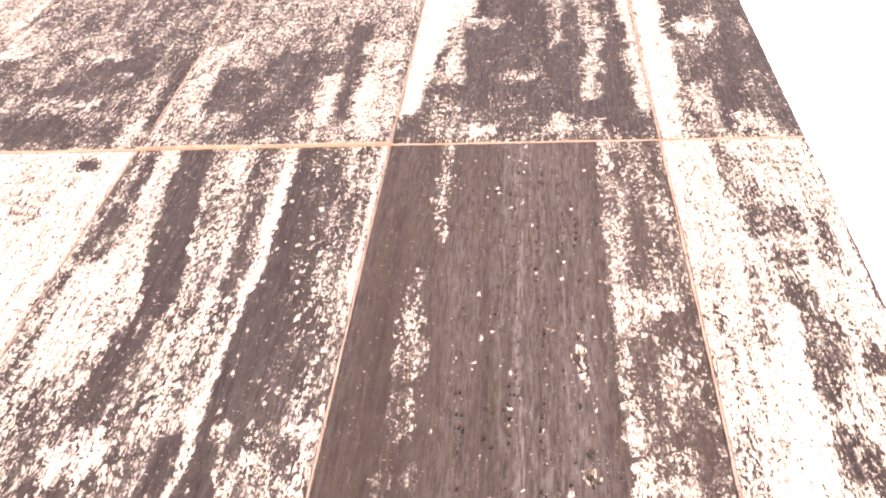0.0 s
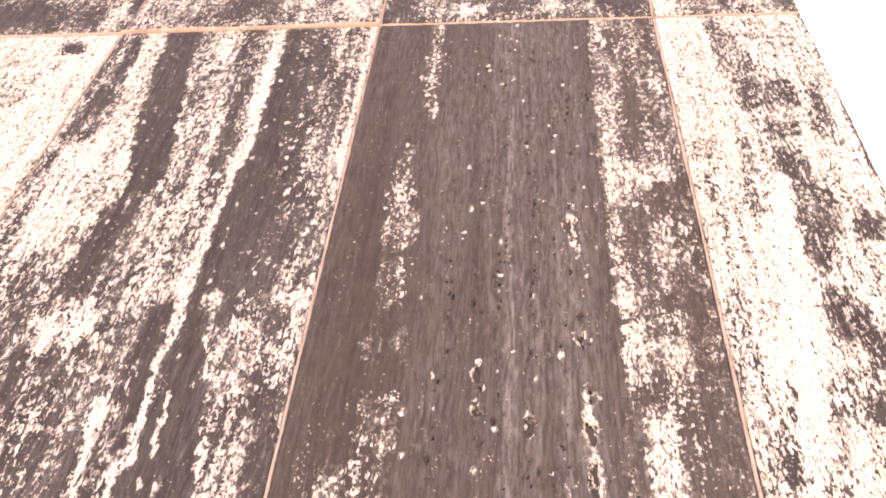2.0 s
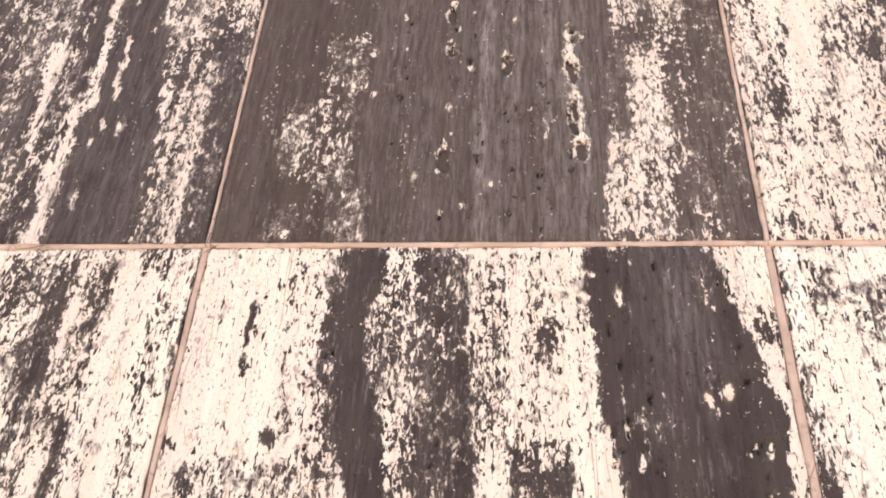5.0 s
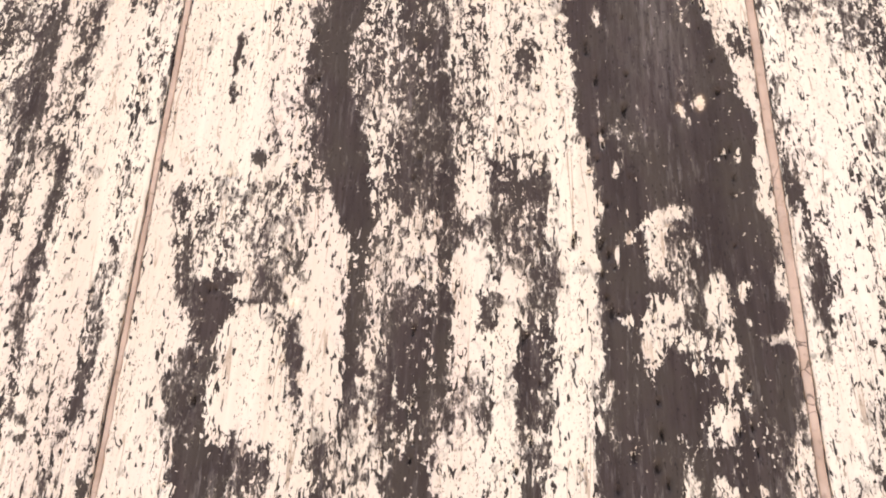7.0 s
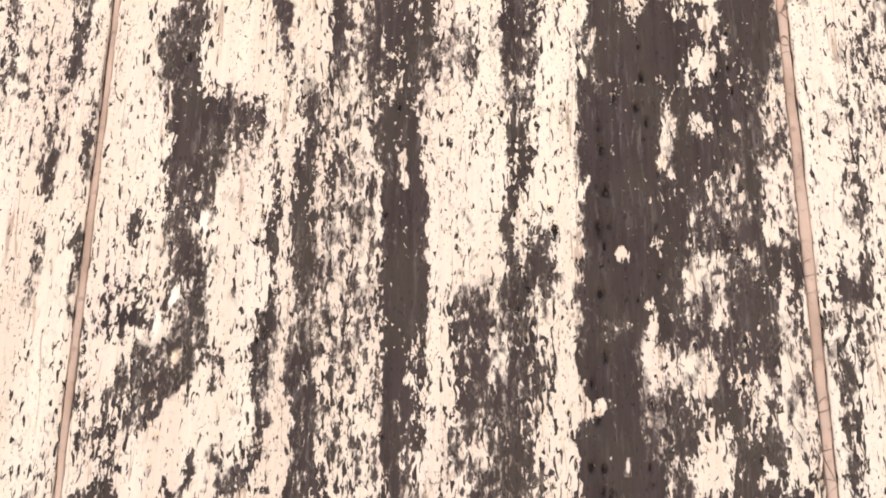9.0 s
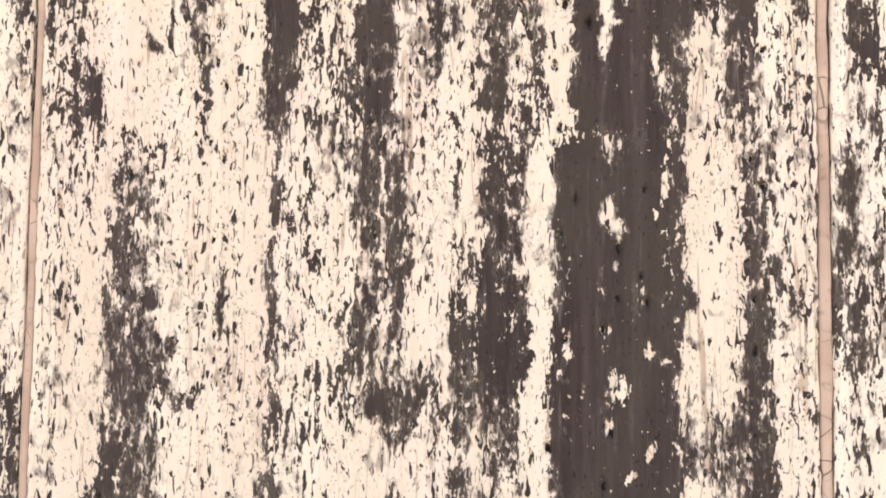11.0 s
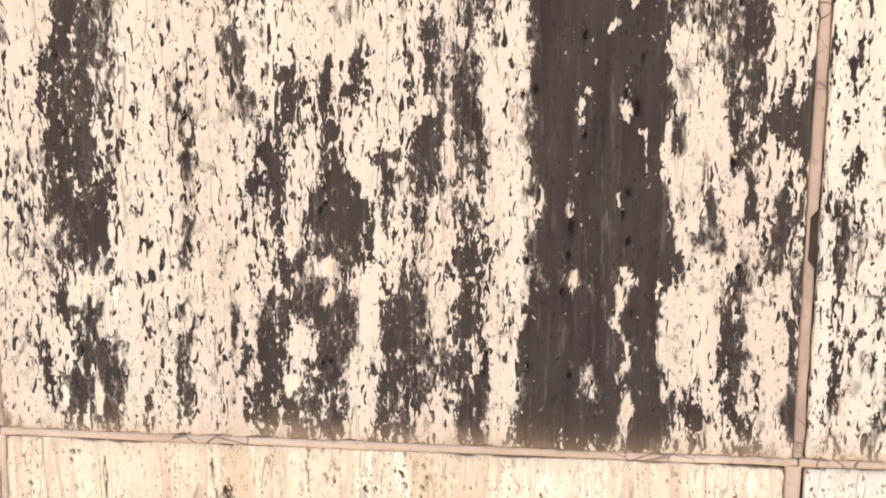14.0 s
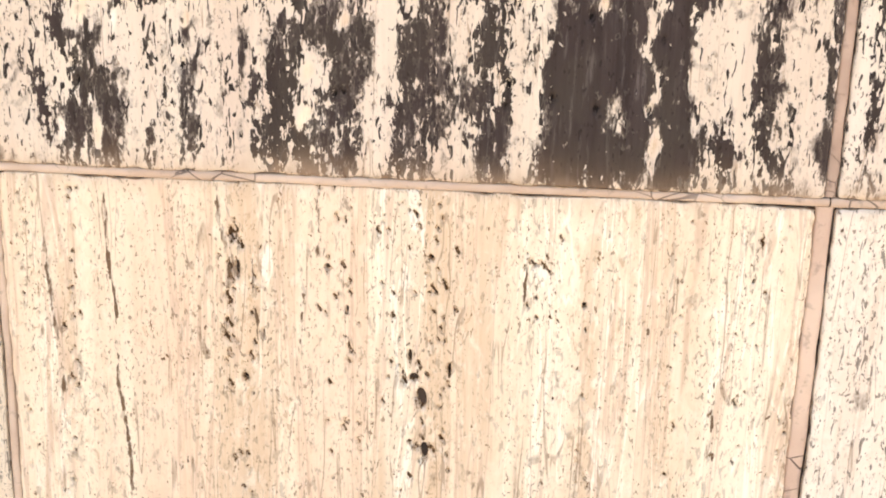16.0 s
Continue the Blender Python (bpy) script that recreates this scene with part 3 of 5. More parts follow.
band("middle_main", 0.98, (0.448, 1.9, 0.0659), (0.451, 1.945, 0.0667), (0.454, 1.988, 0.0698), (0.453, 2.022, 0.0737), (0.443, 2.057, 0.0652), (0.439, 2.089, 0.0545), (0.447, 2.107, 0.0291), (0.442, 2.121, 0.0497), (0.44, 2.15, 0.0538), (0.441, 2.188, 0.0635), (0.449, 2.218, 0.0613), (0.451, 2.284, 0.0626), (0.453, 2.375, 0.0634), (0.453, 2.385, 0.0634))
band("middle_main", 0.84, (0.544, 2.022, 0.0253), (0.547, 2.111, 0.0304), (0.545, 2.182, 0.0267))
band("middle_main", 0.8, (0.554, 2.276, 0.0202), (0.561, 2.35, 0.0281))
band("middle_main", 0.06, (0.424, 2.098, 0.0177), (0.424, 2.11, 0.0204))
band("middle_main", 0.12, (0.494, 2.312, 0.014), (0.493, 2.352, 0.0095))
band("middle_main", 0.18, (0.521, 2.334, 0.0141), (0.521, 2.348, 0.0189))
band("middle_main", 0.5, (0.539, 2.259, 0.0366), (0.537, 2.303, 0.0417))
band("middle_main", 0.1, (0.511, 2.197, 0.018), (0.512, 2.224, 0.0163))
band("middle_main", 0.24, (0.526, 2.165, 0.0116), (0.528, 2.204, 0.0135))
band("middle_main", 0.29, (0.529, 2.214, 0.0162), (0.53, 2.225, 0.0136))
band("middle_main", 0.24, (0.554, 2.215, 0.0135), (0.555, 2.227, 0.0181))
band("middle_main", 0.29, (0.59, 2.328, 0.0232), (0.592, 2.37, 0.0282), (0.593, 2.385, 0.0286))
band("middle_main", 0.24, (0.58, 2.235, 0.0252), (0.583, 2.312, 0.0277))
band("middle_main", 0.07, (0.577, 2.186, 0.0124), (0.579, 2.211, 0.0152))
band("middle_main", 0.1, (0.578, 2.162, 0.0106), (0.582, 2.184, 0.0177))
band("middle_main", 0.14, (0.577, 2.111, 0.0225), (0.581, 2.155, 0.0219))
band("middle_main", 0.14, (0.47, 2.112, 0.0159), (0.472, 2.147, 0.0223))
band("middle_main", 0.29, (0.498, 2.126, 0.0529), (0.494, 2.144, 0.0444))
band("middle_main", 0.18, (0.508, 2.112, 0.0219), (0.511, 2.125, 0.0264))
band("middle_main", 0.24, (0.543, 2.109, 0.0217), (0.543, 2.139, 0.0176))
band("middle_main", 0.05, (0.51, 2.024, 0.0297), (0.513, 2.057, 0.0275), (0.517, 2.091, 0.0226))
band("middle_main", 0.29, (0.545, 2.066, 0.0146), (0.551, 2.111, 0.0087))
band("middle_main", 0.45, (0.528, 2.048, 0.0085), (0.531, 2.084, 0.0086))
band("middle_main", 0.18, (0.578, 2.031, 0.021), (0.582, 2.066, 0.0255), (0.582, 2.111, 0.0259))
band("middle_main", 0.4, (0.482, 2.026, 0.0077), (0.482, 2.066, 0.0095))
band("middle_main", 0.5, (0.47, 2.08, 0.0174), (0.47, 2.098, 0.0175))
band("middle_main", 0.05, (0.442, 1.971, 0.0059), (0.443, 2, 0.0051), (0.445, 2.021, 0.006))
band("middle_main", 0.18, (0.479, 2.005, 0.003), (0.481, 2.026, 0.003))
band("middle_main", 0.14, (0.513, 1.9, 0.0232), (0.513, 1.945, 0.0248), (0.513, 1.975, 0.0292), (0.521, 2, 0.0143))
band("middle_main", 0.24, (0.566, 1.9, 0.0428), (0.567, 1.945, 0.0409), (0.568, 1.988, 0.0332), (0.567, 2.026, 0.0126))
band("middle_main", 0.12, (0.449, 2.215, 0.0091), (0.449, 2.23, 0.011))
band("middle_main", 0.76, (0.443, 2.154, 0.0269), (0.444, 2.166, 0.0315))
band("middle_main", 0.24, (0.477, 2.265, 0.0102), (0.478, 2.275, 0.0102))
band("middle_main", 0.29, (0.475, 2.223, 0.0137), (0.478, 2.241, 0.0119))
band("middle_main", 0.24, (0.447, 2.321, 0.0047), (0.447, 2.331, 0.0047))
band("middle_main", 0.18, (0.424, 2.291, 0.0066), (0.426, 2.3, 0.0057))
# middle_left
band("middle_left", 0.14, (-0.013, 1.9, 0.0529), (-0.016, 1.942, 0.054), (-0.053, 2.389, 0.1044))
band("middle_left", 0.75, (-0.039, 2.295, 0.0071), (-0.045, 2.344, 0.0113))
band("middle_left", 0.56, (-0.045, 2.2, 0.0118), (-0.046, 2.268, 0.008))
band("middle_left", 0.7, (-0.005, 2.155, 0.0077), (-0.011, 2.251, 0.006))
band("middle_left", 0.65, (-0.005, 2.288, 0.006), (-0.009, 2.343, 0.0061))
band("middle_left", 0.5, (-0.036, 2.022, 0.0065), (-0.044, 2.087, 0.0066))
band("middle_left", 0.45, (-0.007, 1.9, 0.0184), (-0.01, 1.942, 0.018), (-0.02, 2.045, 0.014))
band("middle_left", 0.05, (-0.033, 2.068, 0.0188), (-0.035, 2.165, 0.0194))
# middle_right
band("middle_right", 0.26, (0.619, 1.9, 0.036), (0.62, 1.946, 0.0365), (0.637, 2.369, 0.0559), (0.638, 2.385, 0.0561))
band("middle_right", 0.02, (0.618, 2.255, 0.0153), (0.619, 2.316, 0.023))
band("middle_right", 0.45, (0.639, 2.234, 0.0179), (0.643, 2.326, 0.0184))
band("middle_right", 0.75, (0.63, 2.19, 0.0264), (0.633, 2.215, 0.0266))
band("middle_right", 0.65, (0.617, 2.039, 0.0168), (0.623, 2.111, 0.0215), (0.619, 2.167, 0.0175))
band("middle_right", 0.04, (0.631, 2.013, 0.0166), (0.632, 2.066, 0.0169), (0.635, 2.143, 0.013))
band("middle_right", 0.75, (0.629, 1.955, 0.0162), (0.633, 1.996, 0.0165))
band("middle_right", 0.06, (0.607, 1.9, 0.0209), (0.608, 1.946, 0.0203), (0.61, 2.013, 0.0166))
# middle_main
band("middle_main", 0.19, (0.268, 1.458, 0.6472), (0.272, 1.847, 0.6246), (0.272, 1.9, 0.6239))
band("middle_main", 0.47, (0.081, 1.79, 0.0404), (0.082, 1.826, 0.0377), (0.084, 1.9, 0.0364))
band("middle_main", 0.73, (0.08, 1.754, 0.0405), (0.081, 1.794, 0.0379))
band("middle_main", 0.76, (0.086, 1.677, 0.0323), (0.086, 1.713, 0.0355), (0.082, 1.754, 0.0422))
band("middle_main", 0.67, (0.083, 1.644, 0.0426), (0.084, 1.681, 0.0382))
band("middle_main", 0.75, (0.072, 1.615, 0.0471), (0.083, 1.648, 0.0426))
band("middle_main", 0.76, (0.072, 1.454, 0.0391), (0.076, 1.489, 0.0432), (0.074, 1.531, 0.0431), (0.066, 1.573, 0.0387), (0.067, 1.614, 0.0394))
band("middle_main", 0.56, (0.093, 1.535, 0.0129), (0.095, 1.606, 0.0128))
band("middle_main", 0.18, (0.094, 1.548, 0.0069), (0.088, 1.59, 0.0051))
band("middle_main", 1, (0.097, 1.768, 0.0084), (0.098, 1.785, 0.0059))
band("middle_main", 0.35, (0.07, 1.772, 0.0127), (0.068, 1.784, 0.011))
band("middle_main", 0.75, (0.069, 1.648, 0.0085), (0.061, 1.681, 0.006))
band("middle_main", 0.73, (0.11, 1.733, 0.0143), (0.116, 1.758, 0.0059))
band("middle_main", 0.71, (0.123, 1.697, 0.0168), (0.119, 1.712, 0.0277), (0.11, 1.723, 0.0109))
band("middle_main", 0.07, (0.122, 1.707, 0.0092), (0.12, 1.718, 0.0109))
band("middle_main", 0.1, (0.12, 1.455, 0.0344), (0.125, 1.693, 0.0336))
band("middle_main", 0.84, (0.151, 1.761, 0.005), (0.152, 1.793, 0.0041))
band("middle_main", 0.56, (0.156, 1.697, 0.0108), (0.155, 1.713, 0.0083))
band("middle_main", 0.65, (0.148, 1.574, 0.0059), (0.148, 1.615, 0.0059))
band("middle_main", 0.75, (0.152, 1.54, 0.0093), (0.153, 1.578, 0.0127))
band("middle_main", 0.65, (0.159, 1.507, 0.0102), (0.157, 1.532, 0.0085))
band("middle_main", 0.7, (0.154, 1.455, 0.0128), (0.154, 1.499, 0.0102))
band("middle_main", 0.12, (0.168, 1.456, 0.0187), (0.175, 1.825, 0.0181), (0.176, 1.9, 0.0181))
band("middle_main", 0.63, (0.19, 1.737, 0.0107), (0.192, 1.825, 0.0098), (0.193, 1.9, 0.0096))
band("middle_main", 0.67, (0.194, 1.664, 0.0124), (0.194, 1.737, 0.0124))
band("middle_main", 0.84, (0.192, 1.599, 0.0109), (0.191, 1.632, 0.015), (0.191, 1.656, 0.01))
band("middle_main", 0.35, (0.21, 1.656, 0.0248), (0.212, 1.824, 0.0244), (0.213, 1.9, 0.0244))
band("middle_main", 0.32, (0.202, 1.457, 0.0253), (0.205, 1.615, 0.0249))
band("middle_main", 0.7, (0.225, 1.656, 0.0037), (0.225, 1.737, 0.0037))
band("middle_main", 0.43, (0.243, 1.697, 0.0245), (0.242, 1.78, 0.0203))
band("middle_main", 0.18, (0.242, 1.792, 0.0122), (0.245, 1.824, 0.0121), (0.251, 1.9, 0.012))
band("middle_main", 0.74, (0.264, 1.788, 0.0202), (0.264, 1.823, 0.0209), (0.264, 1.9, 0.0213))
band("middle_main", 0.82, (0.258, 1.724, 0.0268), (0.261, 1.744, 0.0178), (0.262, 1.788, 0.0162))
band("middle_main", 0.86, (0.286, 1.686, 0.0284), (0.282, 1.7, 0.0486), (0.282, 1.728, 0.0364))
band("middle_main", 0.77, (0.284, 1.74, 0.0137), (0.285, 1.823, 0.0136), (0.286, 1.9, 0.0136))
band("middle_main", 0.75, (0.283, 1.664, 0.0081), (0.292, 1.684, 0.0243))
band("middle_main", 0.06, (0.26, 1.792, 0.0073), (0.26, 1.812, 0.0065))
band("middle_main", 0.14, (0.295, 1.736, 0.0153), (0.295, 1.784, 0.0144))
band("middle_main", 0.72, (0.342, 1.68, 0.032), (0.338, 1.696, 0.048), (0.338, 1.736, 0.0439), (0.336, 1.775, 0.0358))
band("middle_main", 0.76, (0.362, 1.684, 0.0359), (0.364, 1.736, 0.0396), (0.364, 1.822, 0.0393), (0.364, 1.9, 0.0392))
band("middle_main", 0.67, (0.364, 1.648, 0.032), (0.36, 1.684, 0.0319))
band("middle_main", 0.29, (0.334, 1.779, 0.0199), (0.335, 1.822, 0.0198), (0.336, 1.9, 0.0198))
band("middle_main", 0.12, (0.32, 1.704, 0.0064), (0.322, 1.822, 0.0048), (0.323, 1.9, 0.0045))
band("middle_main", 0.24, (0.324, 1.704, 0.012), (0.324, 1.712, 0.012))
band("middle_main", 0.12, (0.261, 1.632, 0.0861), (0.265, 1.668, 0.0938))
band("middle_main", 0.84, (0.23, 1.615, 0.0149), (0.23, 1.624, 0.0107))
band("middle_main", 1, (0.255, 1.593, 0.0066), (0.256, 1.616, 0.0074), (0.259, 1.627, 0.0074))
band("middle_main", 0.76, (0.273, 1.591, 0.018), (0.278, 1.616, 0.0123), (0.281, 1.64, 0.0049))
band("middle_main", 0.56, (0.233, 1.575, 0.0249), (0.236, 1.607, 0.0248))
band("middle_main", 0.76, (0.218, 1.533, 0.0167), (0.216, 1.558, 0.0183), (0.223, 1.591, 0.0083))
band("middle_main", 0.07, (0.239, 1.533, 0.0216), (0.239, 1.575, 0.0182))
band("middle_main", 0.84, (0.258, 1.542, 0.0141), (0.26, 1.591, 0.0099))
band("middle_main", 0.76, (0.255, 1.458, 0.05), (0.259, 1.48, 0.054), (0.264, 1.513, 0.0538), (0.268, 1.546, 0.0247))
band("middle_main", 0.71, (0.221, 1.457, 0.0118), (0.222, 1.537, 0.01))
band("middle_main", 0.12, (0.232, 1.492, 0.0084), (0.235, 1.533, 0.0141))
band("middle_main", 0.06, (0.259, 1.471, 0.0125), (0.259, 1.488, 0.01))
band("middle_main", 0.65, (0.334, 1.64, 0.0137), (0.334, 1.66, 0.0121))
band("middle_main", 0.6, (0.332, 1.608, 0.0105), (0.331, 1.644, 0.0105))
band("middle_main", 0.56, (0.34, 1.608, 0.0161), (0.34, 1.64, 0.0161))
band("middle_main", 0.74, (0.329, 1.539, 0.0244), (0.332, 1.576, 0.0243), (0.34, 1.592, 0.0202))
band("middle_main", 0.65, (0.301, 1.51, 0.0082), (0.301, 1.559, 0.0123))
band("middle_main", 0.56, (0.321, 1.506, 0.0163), (0.321, 1.539, 0.0163))
band("middle_main", 0.5, (0.337, 1.46, 0.0164), (0.337, 1.502, 0.0163))
band("middle_main", 0.07, (0.315, 1.485, 0.0057), (0.315, 1.543, 0.0057))
band("middle_main", 0.1, (0.345, 1.494, 0.0049), (0.345, 1.696, 0.004))
band("middle_main", 0.57, (0.362, 1.624, 0.028), (0.364, 1.652, 0.032))
band("middle_main", 0.82, (0.359, 1.572, 0.0242), (0.358, 1.624, 0.0241))
band("middle_main", 0.56, (0.362, 1.527, 0.0243), (0.362, 1.572, 0.0242))
band("middle_main", 0.74, (0.36, 1.502, 0.0243), (0.357, 1.527, 0.0162))
band("middle_main", 0.76, (0.368, 1.461, 0.0447), (0.368, 1.503, 0.0405))
band("middle_main", 0.07, (0.392, 1.461, 0.0218), (0.391, 1.499, 0.0225), (0.386, 1.536, 0.0321), (0.388, 1.576, 0.0288), (0.389, 1.624, 0.0279), (0.394, 1.656, 0.0206), (0.392, 1.696, 0.019), (0.393, 1.735, 0.0158), (0.394, 1.813, 0.0156), (0.394, 1.844, 0.0156), (0.394, 1.9, 0.0156))
band("middle_main", 0.98, (0.454, 1.463, 0.1035), (0.454, 1.516, 0.1022), (0.45, 1.561, 0.0948), (0.453, 1.593, 0.1023), (0.451, 1.617, 0.0943), (0.449, 1.657, 0.0901), (0.446, 1.715, 0.0896), (0.449, 1.743, 0.0987), (0.452, 1.782, 0.0944), (0.449, 1.812, 0.0942), (0.45, 1.843, 0.0947), (0.451, 1.9, 0.0949))
band("middle_main", 0.8, (0.488, 1.637, 0.0155), (0.489, 1.735, 0.0154), (0.488, 1.819, 0.0229), (0.487, 1.9, 0.0246))
band("middle_main", 0.06, (0.412, 1.737, 0.0078), (0.412, 1.759, 0.0039))
band("middle_main", 0.4, (0.41, 1.718, 0.0047), (0.41, 1.727, 0.0047))
band("middle_main", 0.35, (0.437, 1.782, 0.0054), (0.437, 1.805, 0.0054))
band("middle_main", 0.29, (0.464, 1.769, 0.0077), (0.467, 1.791, 0.01))
band("middle_main", 0.12, (0.473, 1.736, 0.0085), (0.471, 1.751, 0.0054))
band("middle_main", 0.24, (0.439, 1.739, 0.0062), (0.439, 1.754, 0.0062))
band("middle_main", 0.45, (0.445, 1.701, 0.0117), (0.445, 1.714, 0.014))
band("middle_main", 0.1, (0.445, 1.684, 0.0078), (0.445, 1.695, 0.0078))
band("middle_main", 0.29, (0.425, 1.712, 0.0027), (0.425, 1.72, 0.0027))
band("middle_main", 0.1, (0.458, 1.644, 0.011), (0.459, 1.656, 0.0078))
band("middle_main", 0.35, (0.474, 1.66, 0.007), (0.474, 1.673, 0.007))
band("middle_main", 0.35, (0.465, 1.579, 0.0079), (0.47, 1.601, 0.0094), (0.476, 1.618, 0.0055))
band("middle_main", 0.18, (0.481, 1.575, 0.0063), (0.481, 1.585, 0.0063))
band("middle_main", 0.12, (0.443, 1.596, 0.0047), (0.442, 1.606, 0.0039))
band("middle_main", 0.24, (0.484, 1.551, 0.0071), (0.483, 1.577, 0.0039))
band("middle_main", 0.29, (0.467, 1.528, 0.0036), (0.467, 1.545, 0.0035))
band("middle_main", 0.45, (0.434, 1.519, 0.0064), (0.433, 1.54, 0.0048))
band("middle_main", 0.14, (0.434, 1.462, 0.008), (0.434, 1.48, 0.0048))
band("middle_main", 0.14, (0.5, 1.545, 0.0086), (0.499, 1.577, 0.0062))
band("middle_main", 0.24, (0.499, 1.696, 0.0069), (0.498, 1.719, 0.0092))
band("middle_main", 0.04, (0.52, 1.717, 0.0345), (0.521, 1.761, 0.0374), (0.52, 1.811, 0.0349), (0.518, 1.842, 0.0341), (0.515, 1.9, 0.0337))
band("middle_main", 0.14, (0.517, 1.695, 0.0192), (0.517, 1.71, 0.023))
band("middle_main", 0.56, (0.516, 1.641, 0.0324), (0.515, 1.692, 0.0307))
band("middle_main", 0.12, (0.517, 1.637, 0.017), (0.511, 1.657, 0.0193))
band("middle_main", 0.74, (0.527, 1.657, 0.0115), (0.529, 1.68, 0.023), (0.527, 1.7, 0.0176))
band("middle_main", 0.76, (0.533, 1.621, 0.0154), (0.531, 1.641, 0.0192))
band("middle_main", 0.04, (0.52, 1.542, 0.0311), (0.522, 1.578, 0.0349), (0.519, 1.625, 0.0325))
band("middle_main", 0.12, (0.521, 1.464, 0.0274), (0.517, 1.542, 0.0257))
band("middle_main", 1, (0.503, 1.776, 0.0076), (0.503, 1.788, 0.0061))
band("middle_main", 0.84, (0.505, 1.74, 0.01), (0.505, 1.759, 0.0061))
band("middle_main", 0.84, (0.507, 1.565, 0.0101), (0.507, 1.595, 0.0062))
band("middle_main", 0.71, (0.51, 1.477, 0.0157), (0.51, 1.492, 0.0157))
band("middle_main", 0.75, (0.528, 1.498, 0.0156), (0.527, 1.542, 0.0117))
band("middle_main", 0.56, (0.552, 1.788, 0.0189), (0.551, 1.841, 0.0225), (0.55, 1.9, 0.0235))
band("middle_main", 0.76, (0.553, 1.75, 0.0174), (0.553, 1.788, 0.0166))
band("middle_main", 0.77, (0.554, 1.617, 0.0222), (0.552, 1.649, 0.0275), (0.551, 1.696, 0.029), (0.552, 1.75, 0.0189))
band("middle_main", 0.53, (0.552, 1.578, 0.0231), (0.551, 1.617, 0.023))
band("middle_main", 0.77, (0.553, 1.55, 0.0193), (0.552, 1.578, 0.0208))
band("middle_main", 0.84, (0.562, 1.51, 0.0039), (0.557, 1.55, 0.0069))
band("middle_main", 0.18, (0.571, 1.61, 0.0229), (0.577, 1.657, 0.0266), (0.579, 1.734, 0.0302), (0.578, 1.81, 0.03), (0.577, 1.84, 0.0299), (0.575, 1.9, 0.0299))
band("middle_main", 0.56, (0.589, 1.688, 0.0091), (0.588, 1.734, 0.0113))
band("middle_main", 0.5, (0.58, 1.772, 0.0188), (0.577, 1.803, 0.015))
band("middle_main", 0.82, (0.573, 1.576, 0.0169), (0.573, 1.602, 0.0138))
band("middle_main", 0.86, (0.589, 1.566, 0.0153), (0.59, 1.596, 0.0137))
band("middle_main", 0.14, (0.577, 1.533, 0.0346), (0.576, 1.57, 0.0345))
band("middle_main", 0.77, (0.577, 1.471, 0.0155), (0.577, 1.499, 0.0216), (0.579, 1.531, 0.0115))
band("middle_main", 0.7, (0.595, 1.499, 0.0069), (0.594, 1.539, 0.0069))
# middle_right
band("middle_right", 0.17, (0.626, 1.467, 0.0382), (0.618, 1.84, 0.037), (0.617, 1.9, 0.037))
band("middle_right", 0.76, (0.613, 1.722, 0.0052), (0.612, 1.749, 0.009), (0.613, 1.787, 0.0134), (0.614, 1.84, 0.0148), (0.615, 1.9, 0.0152))
band("middle_right", 0.56, (0.627, 1.734, 0.0186), (0.626, 1.794, 0.0185))
band("middle_right", 0.45, (0.618, 1.665, 0.0226), (0.617, 1.711, 0.015))
band("middle_right", 0.92, (0.626, 1.618, 0.0045), (0.629, 1.649, 0.0053))
band("middle_right", 0.65, (0.626, 1.543, 0.0114), (0.626, 1.571, 0.0053))
band("middle_right", 0.56, (0.626, 1.476, 0.0229), (0.62, 1.539, 0.0228))
# middle_main
band("middle_main", 0.17, (0.304, 1.322, 0.6006), (0.302, 1.471, 0.5792))
band("middle_main", 0.6, (0.048, 1.383, 0.0209), (0.038, 1.423, 0.0165))
band("middle_main", 0.76, (0.077, 1.421, 0.0246), (0.068, 1.44, 0.0286), (0.061, 1.463, 0.0243))
band("middle_main", 0.12, (0.073, 1.444, 0.0098), (0.075, 1.464, 0.0162))
band("middle_main", 0.76, (0.075, 1.347, 0.042), (0.071, 1.36, 0.0503), (0.073, 1.388, 0.0456), (0.078, 1.413, 0.0247), (0.075, 1.432, 0.0163))
band("middle_main", 0.8, (0.097, 1.357, 0.0075), (0.098, 1.393, 0.0124), (0.097, 1.409, 0.0098))
band("middle_main", 0.1, (0.083, 1.356, 0.0084), (0.081, 1.389, 0.0041), (0.08, 1.405, 0.0049))
band("middle_main", 0.06, (0.052, 1.358, 0.0059), (0.057, 1.384, 0.0067))
band("middle_main", 0.84, (0.098, 1.437, 0.0049), (0.095, 1.464, 0.004))
band("middle_main", 0.71, (0.149, 1.435, 0.0081), (0.149, 1.458, 0.0104))
band("middle_main", 0.76, (0.153, 1.334, 0.0042), (0.152, 1.392, 0.0123), (0.155, 1.435, 0.0056))
band("middle_main", 0.56, (0.12, 1.418, 0.0041), (0.12, 1.434, 0.0057))
band("middle_main", 0.56, (0.12, 1.333, 0.0067), (0.122, 1.374, 0.0058))
band("middle_main", 0.84, (0.189, 1.417, 0.004), (0.188, 1.452, 0.004))
band("middle_main", 0.84, (0.223, 1.445, 0.0198), (0.225, 1.453, 0.0158))
band("middle_main", 0.8, (0.211, 1.333, 0.0115), (0.212, 1.374, 0.0163), (0.216, 1.394, 0.0145), (0.212, 1.422, 0.0104), (0.213, 1.445, 0.0103))
band("middle_main", 0.75, (0.196, 1.389, 0.0065), (0.198, 1.417, 0.0088))
band("middle_main", 0.84, (0.197, 1.357, 0.0057), (0.198, 1.375, 0.0065))
